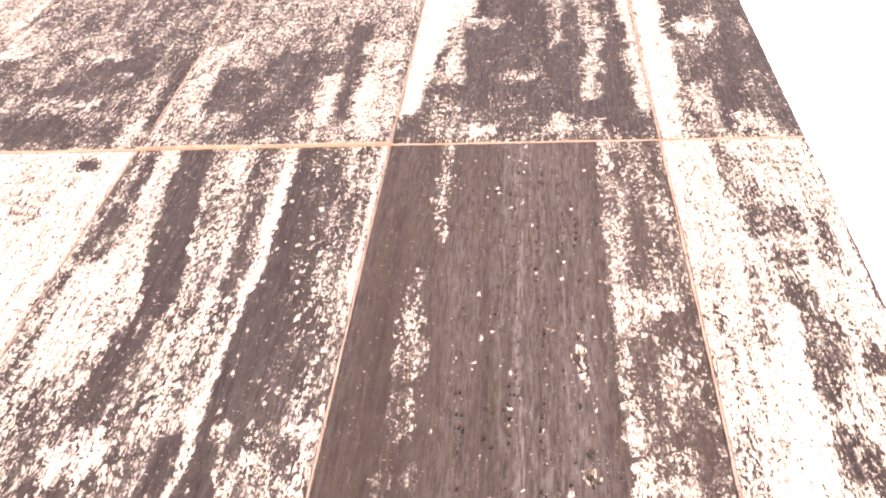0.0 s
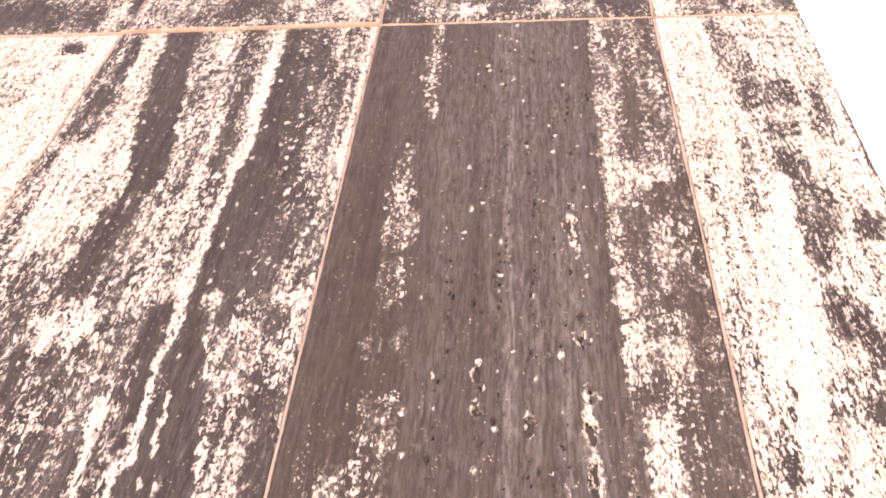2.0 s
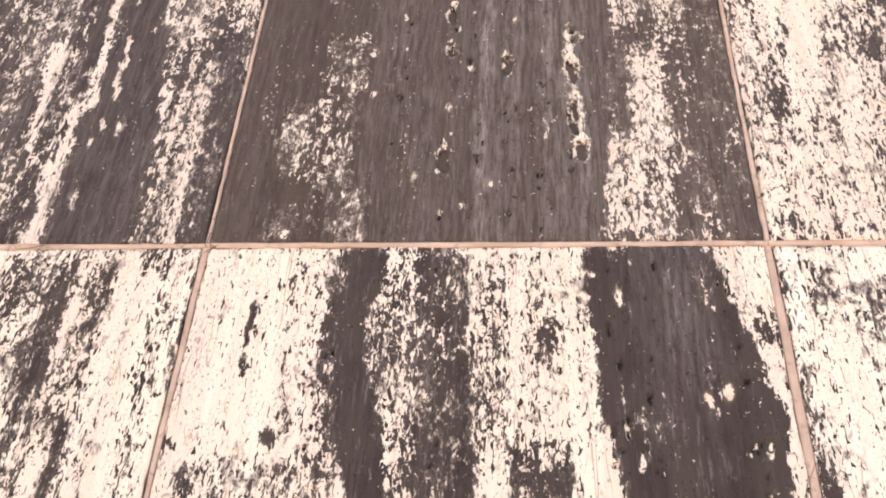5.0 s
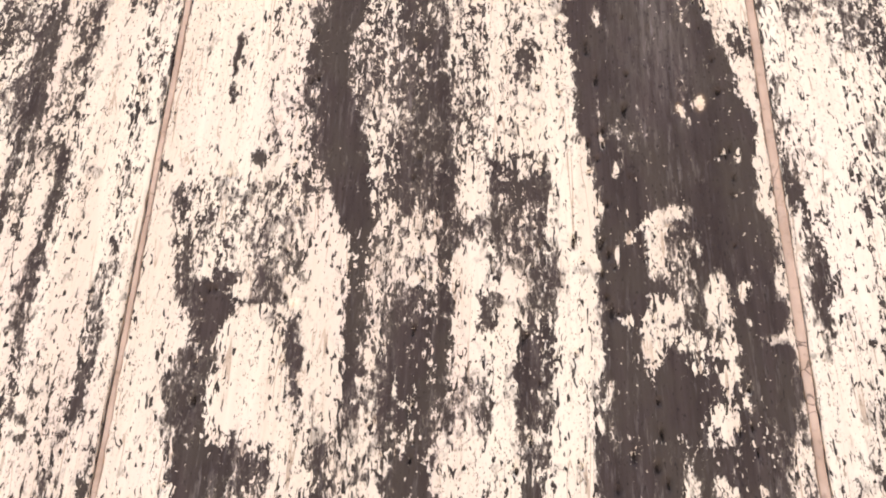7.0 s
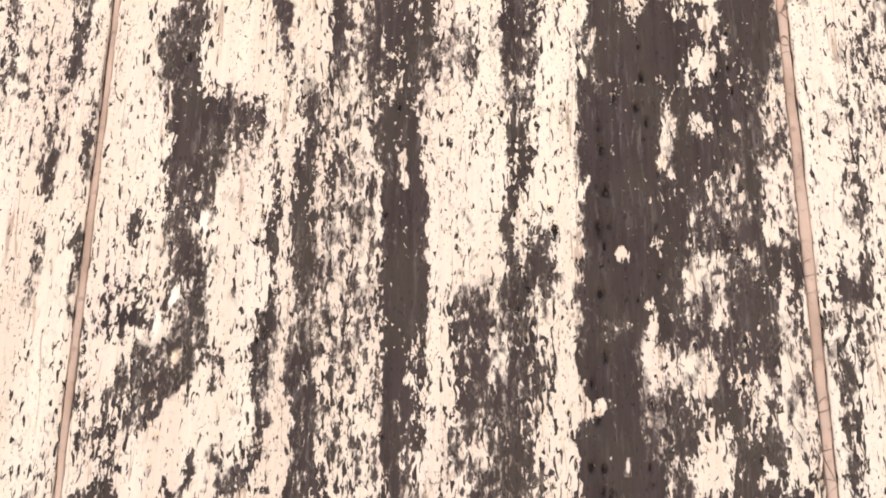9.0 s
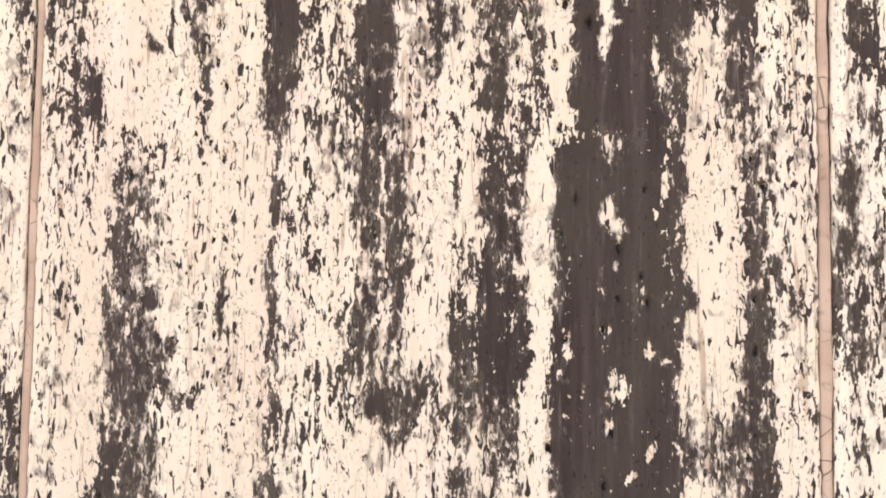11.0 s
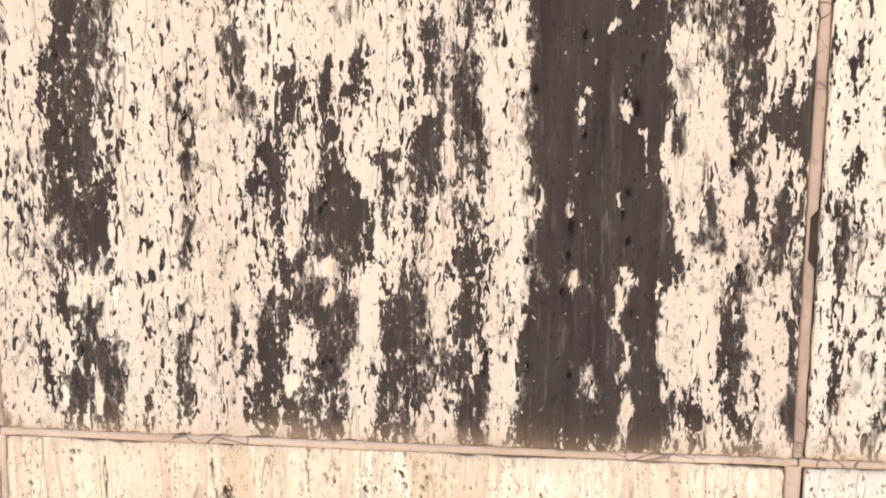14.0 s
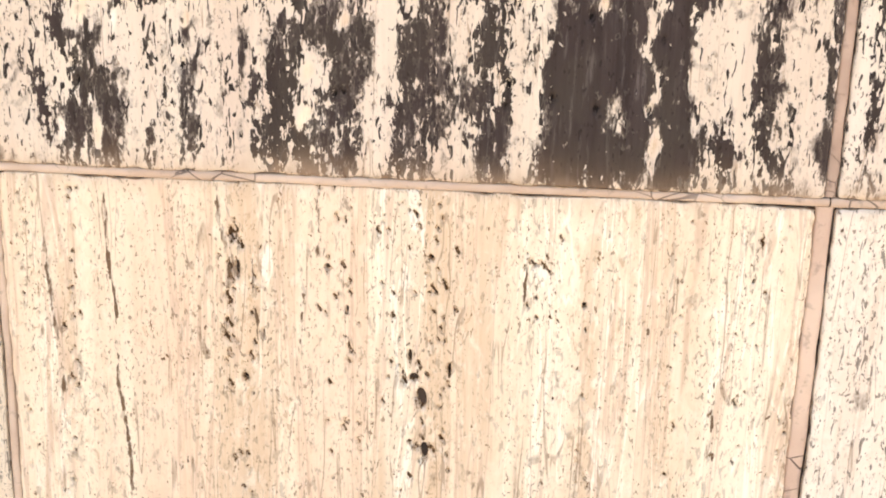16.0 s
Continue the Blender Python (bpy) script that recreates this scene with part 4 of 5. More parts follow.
band("middle_main", 0.81, (0.262, 1.335, 0.0188), (0.265, 1.376, 0.0185), (0.264, 1.404, 0.0199), (0.264, 1.427, 0.0395), (0.256, 1.446, 0.0432), (0.244, 1.469, 0.0391))
band("middle_main", 0.84, (0.224, 1.406, 0.0072), (0.225, 1.438, 0.0079))
band("middle_main", 0.12, (0.232, 1.375, 0.0202), (0.234, 1.407, 0.0176), (0.234, 1.43, 0.0095))
band("middle_main", 0.65, (0.234, 1.334, 0.0205), (0.24, 1.367, 0.0243), (0.246, 1.415, 0.0143))
band("middle_main", 0.71, (0.242, 1.338, 0.0204), (0.244, 1.375, 0.0242))
band("middle_main", 0.07, (0.262, 1.449, 0.0078), (0.258, 1.466, 0.0055))
band("middle_main", 0.07, (0.281, 1.336, 0.0203), (0.285, 1.393, 0.0175), (0.288, 1.432, 0.0181), (0.287, 1.47, 0.0194))
band("middle_main", 0.74, (0.305, 1.337, 0.0267), (0.31, 1.402, 0.0316), (0.313, 1.441, 0.0351), (0.318, 1.471, 0.0231))
band("middle_main", 0.74, (0.332, 1.379, 0.0159), (0.336, 1.395, 0.0355), (0.331, 1.43, 0.0312))
band("middle_main", 0.24, (0.346, 1.427, 0.0156), (0.345, 1.472, 0.023))
band("middle_main", 0.76, (0.36, 1.431, 0.0233), (0.36, 1.473, 0.0153))
band("middle_main", 0.56, (0.359, 1.392, 0.0196), (0.357, 1.423, 0.0194))
band("middle_main", 0.8, (0.37, 1.36, 0.0238), (0.374, 1.412, 0.014))
band("middle_main", 0.76, (0.37, 1.332, 0.016), (0.364, 1.38, 0.0236))
band("middle_main", 0.12, (0.346, 1.331, 0.0161), (0.342, 1.387, 0.0142))
band("middle_main", 0.08, (0.39, 1.333, 0.0183), (0.389, 1.385, 0.0219), (0.386, 1.401, 0.014), (0.387, 1.424, 0.0139), (0.39, 1.44, 0.023), (0.389, 1.474, 0.0304))
band("middle_main", 0.4, (0.385, 1.428, 0.0116), (0.38, 1.462, 0.0153))
band("middle_main", 0.98, (0.453, 1.336, 0.1101), (0.454, 1.368, 0.1128), (0.455, 1.392, 0.1118), (0.447, 1.415, 0.1035), (0.449, 1.442, 0.1025), (0.451, 1.476, 0.0975))
band("middle_main", 0.1, (0.431, 1.46, 0.0053), (0.432, 1.475, 0.0075))
band("middle_main", 0.24, (0.444, 1.447, 0.0045), (0.443, 1.453, 0.0038))
band("middle_main", 0.18, (0.473, 1.427, 0.0038), (0.465, 1.442, 0.0068), (0.471, 1.465, 0.0052), (0.463, 1.476, 0.0037))
band("middle_main", 0.24, (0.478, 1.395, 0.0077), (0.468, 1.402, 0.01), (0.474, 1.42, 0.0068))
band("middle_main", 0.4, (0.446, 1.383, 0.0155), (0.444, 1.411, 0.0077))
band("middle_main", 0.1, (0.473, 1.332, 0.0055), (0.474, 1.365, 0.0101), (0.473, 1.385, 0.0077))
band("middle_main", 0.29, (0.465, 1.332, 0.0079), (0.466, 1.348, 0.0047))
band("middle_main", 0.06, (0.524, 1.396, 0.0304), (0.515, 1.414, 0.0341), (0.516, 1.44, 0.0375), (0.516, 1.478, 0.0296))
band("middle_main", 0.35, (0.522, 1.335, 0.0233), (0.518, 1.394, 0.019))
band("middle_main", 0.75, (0.53, 1.351, 0.0092), (0.522, 1.391, 0.0091))
band("middle_main", 0.71, (0.557, 1.334, 0.0093), (0.561, 1.353, 0.0138), (0.549, 1.396, 0.0151), (0.555, 1.427, 0.0187), (0.548, 1.456, 0.0185), (0.555, 1.479, 0.022))
band("middle_main", 0.56, (0.54, 1.403, 0.0113), (0.541, 1.43, 0.009))
band("middle_main", 0.1, (0.578, 1.373, 0.0152), (0.567, 1.431, 0.0164), (0.561, 1.457, 0.0148))
band("middle_main", 0.75, (0.57, 1.392, 0.0075), (0.566, 1.408, 0.0075))
band("middle_main", 0.76, (0.593, 1.338, 0.0076), (0.593, 1.39, 0.009), (0.592, 1.432, 0.0074), (0.579, 1.458, 0.0074))
band("middle_main", 0.65, (0.598, 1.443, 0.0074), (0.591, 1.48, 0.0087))
# upper_left
band("upper_left", 0.47, (-0.149, 2.93, 0.3666), (-0.152, 2.961, 0.3688), (-0.323, 4.425, 0.8007), (-0.331, 4.51, 0.8067))
band("upper_left", 0.69, (-0.191, 2.93, 0.1975), (-0.197, 2.96, 0.1984), (-0.335, 3.484, 0.2636))
band("upper_left", 0.21, (-0.468, 3.639, 0.1141), (-0.469, 3.816, 0.1328), (-0.459, 4.022, 0.1324), (-0.487, 4.319, 0.1469), (-0.501, 4.51, 0.1491))
band("upper_left", 0.42, (-0.43, 3.639, 0.0379), (-0.421, 3.894, 0.042))
band("upper_left", 0.91, (-0.359, 3.815, 0.0466), (-0.364, 3.893, 0.073), (-0.386, 4.065, 0.0824), (-0.419, 4.316, 0.0779), (-0.439, 4.51, 0.0771))
band("upper_left", 0.78, (-0.361, 3.499, 0.0709), (-0.373, 3.606, 0.0837), (-0.365, 3.688, 0.077), (-0.372, 3.815, 0.0507))
band("upper_left", 0.67, (-0.54, 4.002, 0.0551), (-0.525, 4.093, 0.0682), (-0.554, 4.322, 0.0862), (-0.573, 4.51, 0.0897))
band("upper_left", 0.45, (-0.286, 3.528, 0.0982), (-0.279, 3.637, 0.0842), (-0.282, 3.758, 0.0787), (-0.29, 3.953, 0.0807), (-0.329, 4.313, 0.1087), (-0.346, 4.51, 0.1124))
band("upper_left", 0.67, (-0.236, 3.832, 0.0303), (-0.236, 3.995, 0.0365), (-0.262, 4.31, 0.048), (-0.275, 4.51, 0.0498))
band("upper_left", 0.22, (-0.38, 3.388, 0.0928), (-0.37, 3.484, 0.1146))
band("upper_left", 0.13, (-0.341, 3.481, 0.014), (-0.35, 3.521, 0.0197))
band("upper_left", 0.69, (-0.256, 3.208, 0.0687), (-0.268, 3.325, 0.0729), (-0.282, 3.456, 0.0691))
band("upper_left", 0.86, (-0.221, 3.375, 0.0331), (-0.219, 3.428, 0.0509), (-0.218, 3.506, 0.0527))
band("upper_left", 0.57, (-0.34, 3.23, 0.0545), (-0.367, 3.349, 0.0662))
band("upper_left", 0.73, (-0.241, 2.93, 0.0387), (-0.243, 2.959, 0.0398), (-0.248, 3.012, 0.048), (-0.259, 3.105, 0.0578), (-0.265, 3.165, 0.0673))
band("upper_left", 0.19, (-0.234, 3.03, 0.0124), (-0.25, 3.166, 0.0119), (-0.255, 3.231, 0.0232), (-0.254, 3.277, 0.0395))
band("upper_left", 0.97, (-0.141, 2.93, 0.0983), (-0.141, 2.961, 0.0987), (-0.14, 3.078, 0.1056), (-0.155, 3.177, 0.1042), (-0.163, 3.277, 0.0941), (-0.166, 3.375, 0.079), (-0.162, 3.484, 0.0831), (-0.15, 3.604, 0.0875), (-0.149, 3.774, 0.0979), (-0.15, 3.993, 0.0745), (-0.161, 4.306, 0.0714), (-0.167, 4.51, 0.0709))
band("upper_left", 0.81, (-0.091, 3.527, 0.0439), (-0.085, 3.635, 0.0515), (-0.094, 3.848, 0.0702), (-0.131, 4.305, 0.0712), (-0.144, 4.51, 0.0713))
band("upper_left", 0.25, (-0.196, 2.93, 0.0266), (-0.197, 2.96, 0.0265), (-0.202, 3.04, 0.025), (-0.202, 3.106, 0.0288), (-0.208, 3.187, 0.0226))
band("upper_left", 0.13, (-0.191, 3.156, 0.0177), (-0.195, 3.231, 0.0154), (-0.201, 3.35, 0.0163), (-0.203, 3.484, 0.0208), (-0.203, 3.596, 0.0201), (-0.204, 3.757, 0.0137), (-0.204, 3.87, 0.0184), (-0.198, 3.994, 0.0214), (-0.211, 4.308, 0.0191), (-0.218, 4.51, 0.0187))
band("upper_left", 0.59, (-0.026, 3.557, 0.053), (-0.034, 3.719, 0.0701), (-0.037, 3.906, 0.0817), (-0.048, 4.302, 0.0942), (-0.053, 4.51, 0.0958))
band("upper_left", 0.25, (-0.006, 3.866, 0.0241), (-0.007, 4.301, 0.0235), (-0.007, 4.51, 0.0234))
band("upper_left", 0.42, (-0.01, 3.483, 0.0427), (-0.009, 3.587, 0.0268))
band("upper_left", 0.76, (-0.005, 2.93, 0.0522), (-0.007, 2.964, 0.052), (-0.014, 3.08, 0.0487), (-0.021, 3.189, 0.0444), (-0.027, 3.278, 0.0465), (-0.048, 3.484, 0.0428))
band("upper_left", 0.52, (-0.022, 3.338, 0.0479), (-0.025, 3.402, 0.0329))
band("upper_left", 0.57, (-0.022, 3.211, 0.0374), (-0.019, 3.278, 0.031))
band("upper_left", 0.47, (-0.069, 2.93, 0.0162), (-0.072, 2.962, 0.017), (-0.081, 3.033, 0.0246), (-0.085, 3.127, 0.0288), (-0.088, 3.21, 0.0226), (-0.077, 3.29, 0.0344), (-0.084, 3.415, 0.03), (-0.094, 3.505, 0.0278))
band("upper_left", 0.1, (-0.34, 4.033, 0.0132), (-0.347, 4.074, 0.0134))
band("upper_left", 0.36, (-0.151, 3.484, 0.0294), (-0.154, 3.542, 0.0266))
band("upper_left", 0.42, (-0.127, 3.325, 0.024), (-0.145, 3.456, 0.0136))
band("upper_left", 0.15, (-0.16, 3.188, 0.0067), (-0.169, 3.301, 0.0056))
band("upper_left", 0.13, (-0.164, 2.979, 0.0107), (-0.17, 3.024, 0.011))
band("upper_left", 0.13, (-0.162, 3.114, 0.0072), (-0.165, 3.136, 0.0073))
# upper_main
band("upper_main", 0.98, (0.284, 2.93, 0.5889), (0.284, 2.97, 0.5889), (0.29, 4.289, 0.5939), (0.291, 4.51, 0.5941))
band("upper_main", 0.52, (0.143, 4.073, 0.0236), (0.139, 4.295, 0.0301), (0.136, 4.51, 0.0316))
band("upper_main", 0.69, (0.105, 3.845, 0.0453), (0.115, 3.965, 0.0186))
band("upper_main", 0.52, (0.116, 3.634, 0.0451), (0.119, 3.7, 0.0613), (0.105, 3.845, 0.0493))
band("upper_main", 0.62, (0.118, 3.483, 0.0506), (0.117, 3.618, 0.0448))
band("upper_main", 0.76, (0.142, 3.364, 0.0271), (0.139, 3.435, 0.0297))
band("upper_main", 0.57, (0.103, 3.351, 0.0286), (0.1, 3.415, 0.0213))
band("upper_main", 0.69, (0.112, 3.18, 0.0945), (0.11, 3.297, 0.0926))
band("upper_main", 0.67, (0.106, 3.091, 0.0831), (0.098, 3.18, 0.08))
band("upper_main", 0.57, (0.112, 3.019, 0.0796), (0.096, 3.11, 0.091))
band("upper_main", 0.62, (0.151, 2.93, 0.0435), (0.148, 2.967, 0.0449), (0.142, 3.019, 0.0529))
band("upper_main", 0.75, (0.088, 2.93, 0.0593), (0.09, 2.966, 0.058), (0.092, 3.001, 0.0527))
band("upper_main", 0.65, (0.516, 2.93, 0.149), (0.517, 2.975, 0.1488), (0.524, 3.238, 0.144), (0.527, 3.482, 0.1464), (0.527, 3.8, 0.1588), (0.533, 4.228, 0.1493), (0.538, 4.388, 0.1621), (0.541, 4.51, 0.1644))
band("upper_main", 0.57, (0.467, 3.631, 0.0297), (0.469, 3.838, 0.0381), (0.477, 4.282, 0.0449), (0.48, 4.51, 0.0457))
band("upper_main", 0.86, (0.512, 3.915, 0.0235), (0.528, 4.229, 0.0264))
band("upper_main", 0.85, (0.497, 3.63, 0.0262), (0.5, 3.729, 0.0546))
band("upper_main", 0.25, (0.534, 3.818, 0.0847), (0.534, 3.885, 0.087))
band("upper_main", 0.34, (0.48, 3.761, 0.0462), (0.477, 3.896, 0.0488))
band("upper_main", 0.36, (0.469, 3.482, 0.0327), (0.464, 3.631, 0.0227))
band("upper_main", 0.36, (0.473, 3.305, 0.03), (0.472, 3.442, 0.0353))
band("upper_main", 0.42, (0.525, 3.282, 0.0295), (0.533, 3.455, 0.0401))
band("upper_main", 0.47, (0.537, 3.584, 0.034), (0.54, 3.729, 0.0363))
band("upper_main", 0.78, (0.57, 2.93, 0.0419), (0.57, 2.976, 0.0432), (0.571, 3.117, 0.0604), (0.572, 3.238, 0.0573), (0.574, 3.329, 0.0496), (0.569, 3.455, 0.032), (0.562, 3.583, 0.0425))
band("upper_main", 0.81, (0.449, 3.134, 0.0411), (0.47, 3.237, 0.0289))
band("upper_main", 0.33, (0.491, 3.061, 0.0327), (0.487, 3.135, 0.0478), (0.492, 3.237, 0.0433))
band("upper_main", 0.31, (0.454, 2.93, 0.0513), (0.455, 2.974, 0.0499), (0.457, 3.096, 0.0335))
band("upper_main", 0.34, (0.501, 2.93, 0.0376), (0.502, 2.975, 0.0373), (0.507, 3.097, 0.0334))
band("upper_main", 0.76, (0.516, 2.93, 0.0246), (0.52, 2.975, 0.0248), (0.528, 3.044, 0.0258))
band("upper_main", 0.36, (0.405, 3.064, 0.0238), (0.407, 3.134, 0.0234), (0.402, 3.194, 0.0157), (0.401, 3.298, 0.0135))
band("upper_main", 0.57, (0.4, 3.615, 0.0175), (0.399, 3.748, 0.0129))
band("upper_main", 0.57, (0.373, 3.114, 0.0137), (0.374, 3.153, 0.0167))
# upper_right
band("upper_right", 0.25, (0.671, 2.93, 0.1574), (0.674, 2.978, 0.1589), (0.8, 4.376, 0.3391), (0.81, 4.51, 0.3432))
band("upper_right", 0.47, (0.769, 4.1, 0.1235), (0.741, 4.272, 0.0658), (0.71, 4.51, 0.0466))
band("upper_right", 0.62, (0.775, 4.073, 0.112), (0.779, 4.195, 0.117))
band("upper_right", 0.67, (0.786, 3.965, 0.0586), (0.793, 4.029, 0.07))
band("upper_right", 0.36, (0.706, 3.693, 0.0528), (0.733, 3.992, 0.0594))
band("upper_right", 0.59, (0.774, 3.567, 0.0414), (0.785, 3.692, 0.0611), (0.785, 3.814, 0.0735), (0.78, 3.949, 0.0447))
band("upper_right", 0.52, (0.857, 3.968, 0.035), (0.859, 4.168, 0.0314))
band("upper_right", 0.67, (0.861, 3.643, 0.0509), (0.875, 3.724, 0.0527))
band("upper_right", 0.62, (0.789, 3.39, 0.0683), (0.777, 3.524, 0.0486))
band("upper_right", 0.69, (0.777, 3.24, 0.0352), (0.807, 3.403, 0.0458))
band("upper_right", 0.67, (0.659, 3.218, 0.0169), (0.671, 3.306, 0.0118))
band("upper_right", 0.47, (0.718, 3.229, 0.0492), (0.726, 3.306, 0.0439))
band("upper_right", 0.62, (0.643, 3.128, 0.0134), (0.652, 3.187, 0.0138))
band("upper_right", 0.47, (0.688, 3.064, 0.0321), (0.699, 3.147, 0.0269))
band("upper_right", 0.36, (0.621, 3.762, 0.0365), (0.633, 3.994, 0.04))
band("upper_right", 0.36, (0.606, 3.283, 0.0293), (0.62, 3.51, 0.0327))
band("upper_right", 0.04, (0.691, 3.197, 0.0416), (0.713, 3.482, 0.048), (0.746, 3.833, 0.0372))
# top_main
band("top_main", 0.78, (0.299, 4.553, 0.5874), (0.295, 5.472, 0.6978))
band("top_main", 0.04, (0.015, 4.677, 0.0543), (0.026, 5.04, 0.0906), (0.049, 5.494, 0.153), (0.037, 5.954, 0.1328))
band("top_main", 0.31, (0.106, 4.844, 0.0851), (0.15, 5.114, 0.0917), (0.146, 5.59, 0.1038))
band("top_main", 0.93, (0.054, 4.535, 0.0569), (0.058, 4.643, 0.0536))
band("top_main", 0.47, (0.105, 4.547, 0.0776), (0.11, 4.773, 0.0694))
band("top_main", 0.86, (0.208, 4.733, 0.1362), (0.243, 5.025, 0.1925), (0.249, 5.581, 0.1884))
band("top_main", 0.88, (0.395, 4.657, 0.0787), (0.382, 5.365, 0.0804))
band("top_main", 0.42, (0.192, 5.241, 0.0946), (0.205, 5.333, 0.1291))
band("top_main", 0.47, (0.274, 4.851, 0.0843), (0.302, 4.924, 0.1145))
band("top_main", 0.42, (0.385, 5.096, 0.0359), (0.394, 5.567, 0.0507))
band("top_main", 0.36, (0.47, 4.718, 0.0531), (0.496, 5.088, 0.0592), (0.453, 5.561, 0.0504))
band("top_main", 0.96, (0.509, 4.589, 0.0508), (0.521, 5.128, 0.0448))
band("top_main", 0.89, (0.546, 4.571, 0.0378), (0.548, 4.782, 0.0404))
band("top_main", 0.19, (0.584, 4.647, 0.0386), (0.586, 4.924, 0.0421), (0.603, 5.547, 0.0663))
band("top_main", 0.36, (0.405, 4.539, 0.1261), (0.421, 4.64, 0.1561))
band("top_main", 0.25, (0.201, 4.543, 0.077), (0.2, 4.588, 0.0781))
# top_right
band("top_right", 0.69, (0.8, 4.521, 0.2915), (0.876, 5.741, 0.3918))
band("top_right", 0.13, (0.622, 4.523, 0.074), (0.635, 4.921, 0.0837), (0.644, 5.44, 0.0804), (0.654, 5.764, 0.0696))
band("top_right", 0.89, (0.695, 5.158, 0.0238), (0.727, 5.535, 0.0229))
band("top_right", 0.85, (0.763, 5.286, 0.0613), (0.784, 5.53, 0.0651))
band("top_right", 0.19, (0.765, 5.178, 0.1041), (0.767, 5.258, 0.1064))
band("top_right", 0.89, (0.768, 4.546, 0.0295), (0.819, 4.985, 0.0477), (0.867, 5.42, 0.0378))
band("top_right", 0.89, (0.898, 4.867, 0.0673), (0.901, 5.142, 0.0729))
band("top_right", 0.85, (0.895, 4.6, 0.0495), (0.899, 4.727, 0.0516))
band("top_right", 0.42, (0.81, 4.538, 0.0854), (0.819, 4.635, 0.0881))
band("top_right", 0.47, (0.692, 4.535, 0.0861), (0.719, 4.806, 0.0804))
band("top_right", 0.36, (0.873, 4.517, 0.0603), (0.879, 4.546, 0.0609))
# top_left
band("top_left", 0.52, (-0.296, 4.536, 0.6115), (-0.451, 5.881, 0.771))
band("top_left", 0.36, (-0.551, 4.563, 0.0957), (-0.544, 4.74, 0.1011), (-0.56, 5.166, 0.1468))
band("top_left", 0.76, (-0.422, 4.7, 0.1131), (-0.443, 4.992, 0.1233))
band("top_left", 0.75, (-0.329, 4.798, 0.1735), (-0.264, 5.101, 0.1883))
band("top_left", 0.76, (-0.338, 4.568, 0.1617), (-0.27, 4.866, 0.1175))
band("top_left", 0.91, (-0.126, 4.62, 0.0216), (-0.145, 4.859, 0.0349), (-0.161, 5.269, 0.0489))
band("top_left", 0.25, (-0.174, 4.622, 0.0406), (-0.193, 4.936, 0.0447))
band("top_left", 0.36, (-0.045, 4.554, 0.0918), (-0.082, 5.13, 0.0937))
band("top_left", 0.1, (-0.071, 4.556, 0.0263), (-0.104, 4.931, 0.0355))
band("top_left", 0.57, (-0.469, 4.559, 0.1086), (-0.476, 4.637, 0.0835))
# top_far_left
band("top_far_left", 0.62, (-0.728, 4.519, 0.4099), (-0.991, 5.588, 0.7469))
band("top_far_left", 0.85, (-0.781, 4.897, 0.1846), (-0.765, 5.095, 0.1623))
band("top_far_left", 0.86, (-0.878, 4.829, 0.1671), (-0.84, 4.939, 0.1407))
band("top_far_left", 0.85, (-0.841, 4.536, 0.1801), (-0.879, 4.674, 0.203))
band("top_far_left", 0.81, (-0.717, 4.531, 0.1644), (-0.749, 4.667, 0.1434))
band("top_far_left", 0.31, (-0.848, 5.059, 0.0647), (-0.83, 5.099, 0.0979))
band("top_far_left", 0.25, (-0.754, 4.934, 0.062), (-0.745, 4.952, 0.0623))
band("top_far_left", 0.25, (-0.822, 4.755, 0.074), (-0.804, 4.789, 0.0896))
band("top_far_left", 0.36, (-0.61, 4.535, 0.0681), (-0.621, 4.661, 0.085))
band("top_far_left", 0.36, (-1.11, 5.077, 0.0993), (-1.149, 5.347, 0.1068))
band("top_far_left", 0.72, (-0.794, 5.139, 0.0988), (-0.801, 5.273, 0.1023))
band("top_far_left", 0.83, (-0.588, 4.595, 0.0194), (-0.588, 4.743, 0.0348), (-0.624, 5.044, 0.0475))
# upper_far_left
band("upper_far_left", 0.16, (-0.581, 3.825, 0.1678), (-0.727, 4.481, 0.2969))
band("upper_far_left", 0.85, (-0.675, 4.408, 0.0656), (-0.688, 4.448, 0.0532))
band("upper_far_left", 0.57, (-0.774, 4.343, 0.0388), (-0.784, 4.371, 0.0392))
band("upper_far_left", 0.57, (-0.674, 4.314, 0.0178), (-0.693, 4.367, 0.0181))
band("upper_far_left", 0.36, (-0.72, 4.155, 0.0724), (-0.752, 4.303, 0.1019))
# base_main
band("base_main", 0.64, (0.094, 1.081, 0.0032), (0.092, 1.13, 0.0022), (0.088, 1.172, 0.0022), (0.087, 1.213, 0.0026), (0.086, 1.258, 0.0022), (0.083, 1.301, 0.0017), (0.084, 1.336, 0.0013))
band("base_main", 0.7, (0.173, 1.254, 0.0026), (0.174, 1.276, 0.0034), (0.169, 1.301, 0.0017), (0.168, 1.333, 0.0017))
band("base_main", 0.7, (0.241, 1.279, 0.0025), (0.243, 1.301, 0.0012), (0.242, 1.336, 0.0012))
band("base_main", 0.7, (0.195, 1.22, 0.0017), (0.192, 1.298, 0.0013))
band("base_main", 0.85, (0.392, 1.261, 0.002), (0.393, 1.295, 0.0016))
band("base_main", 0.6, (0.043, 1.117, 0.0023), (0.044, 1.193, 0.0018), (0.037, 1.264, 0.0017), (0.031, 1.329, 0.0013))
band("base_main", 0.6, (0.222, 1.18, 0.0009), (0.234, 1.274, 0.0013))
band("base_main", 0.5, (0.501, 1.228, 0.0012), (0.499, 1.33, 0.0012))
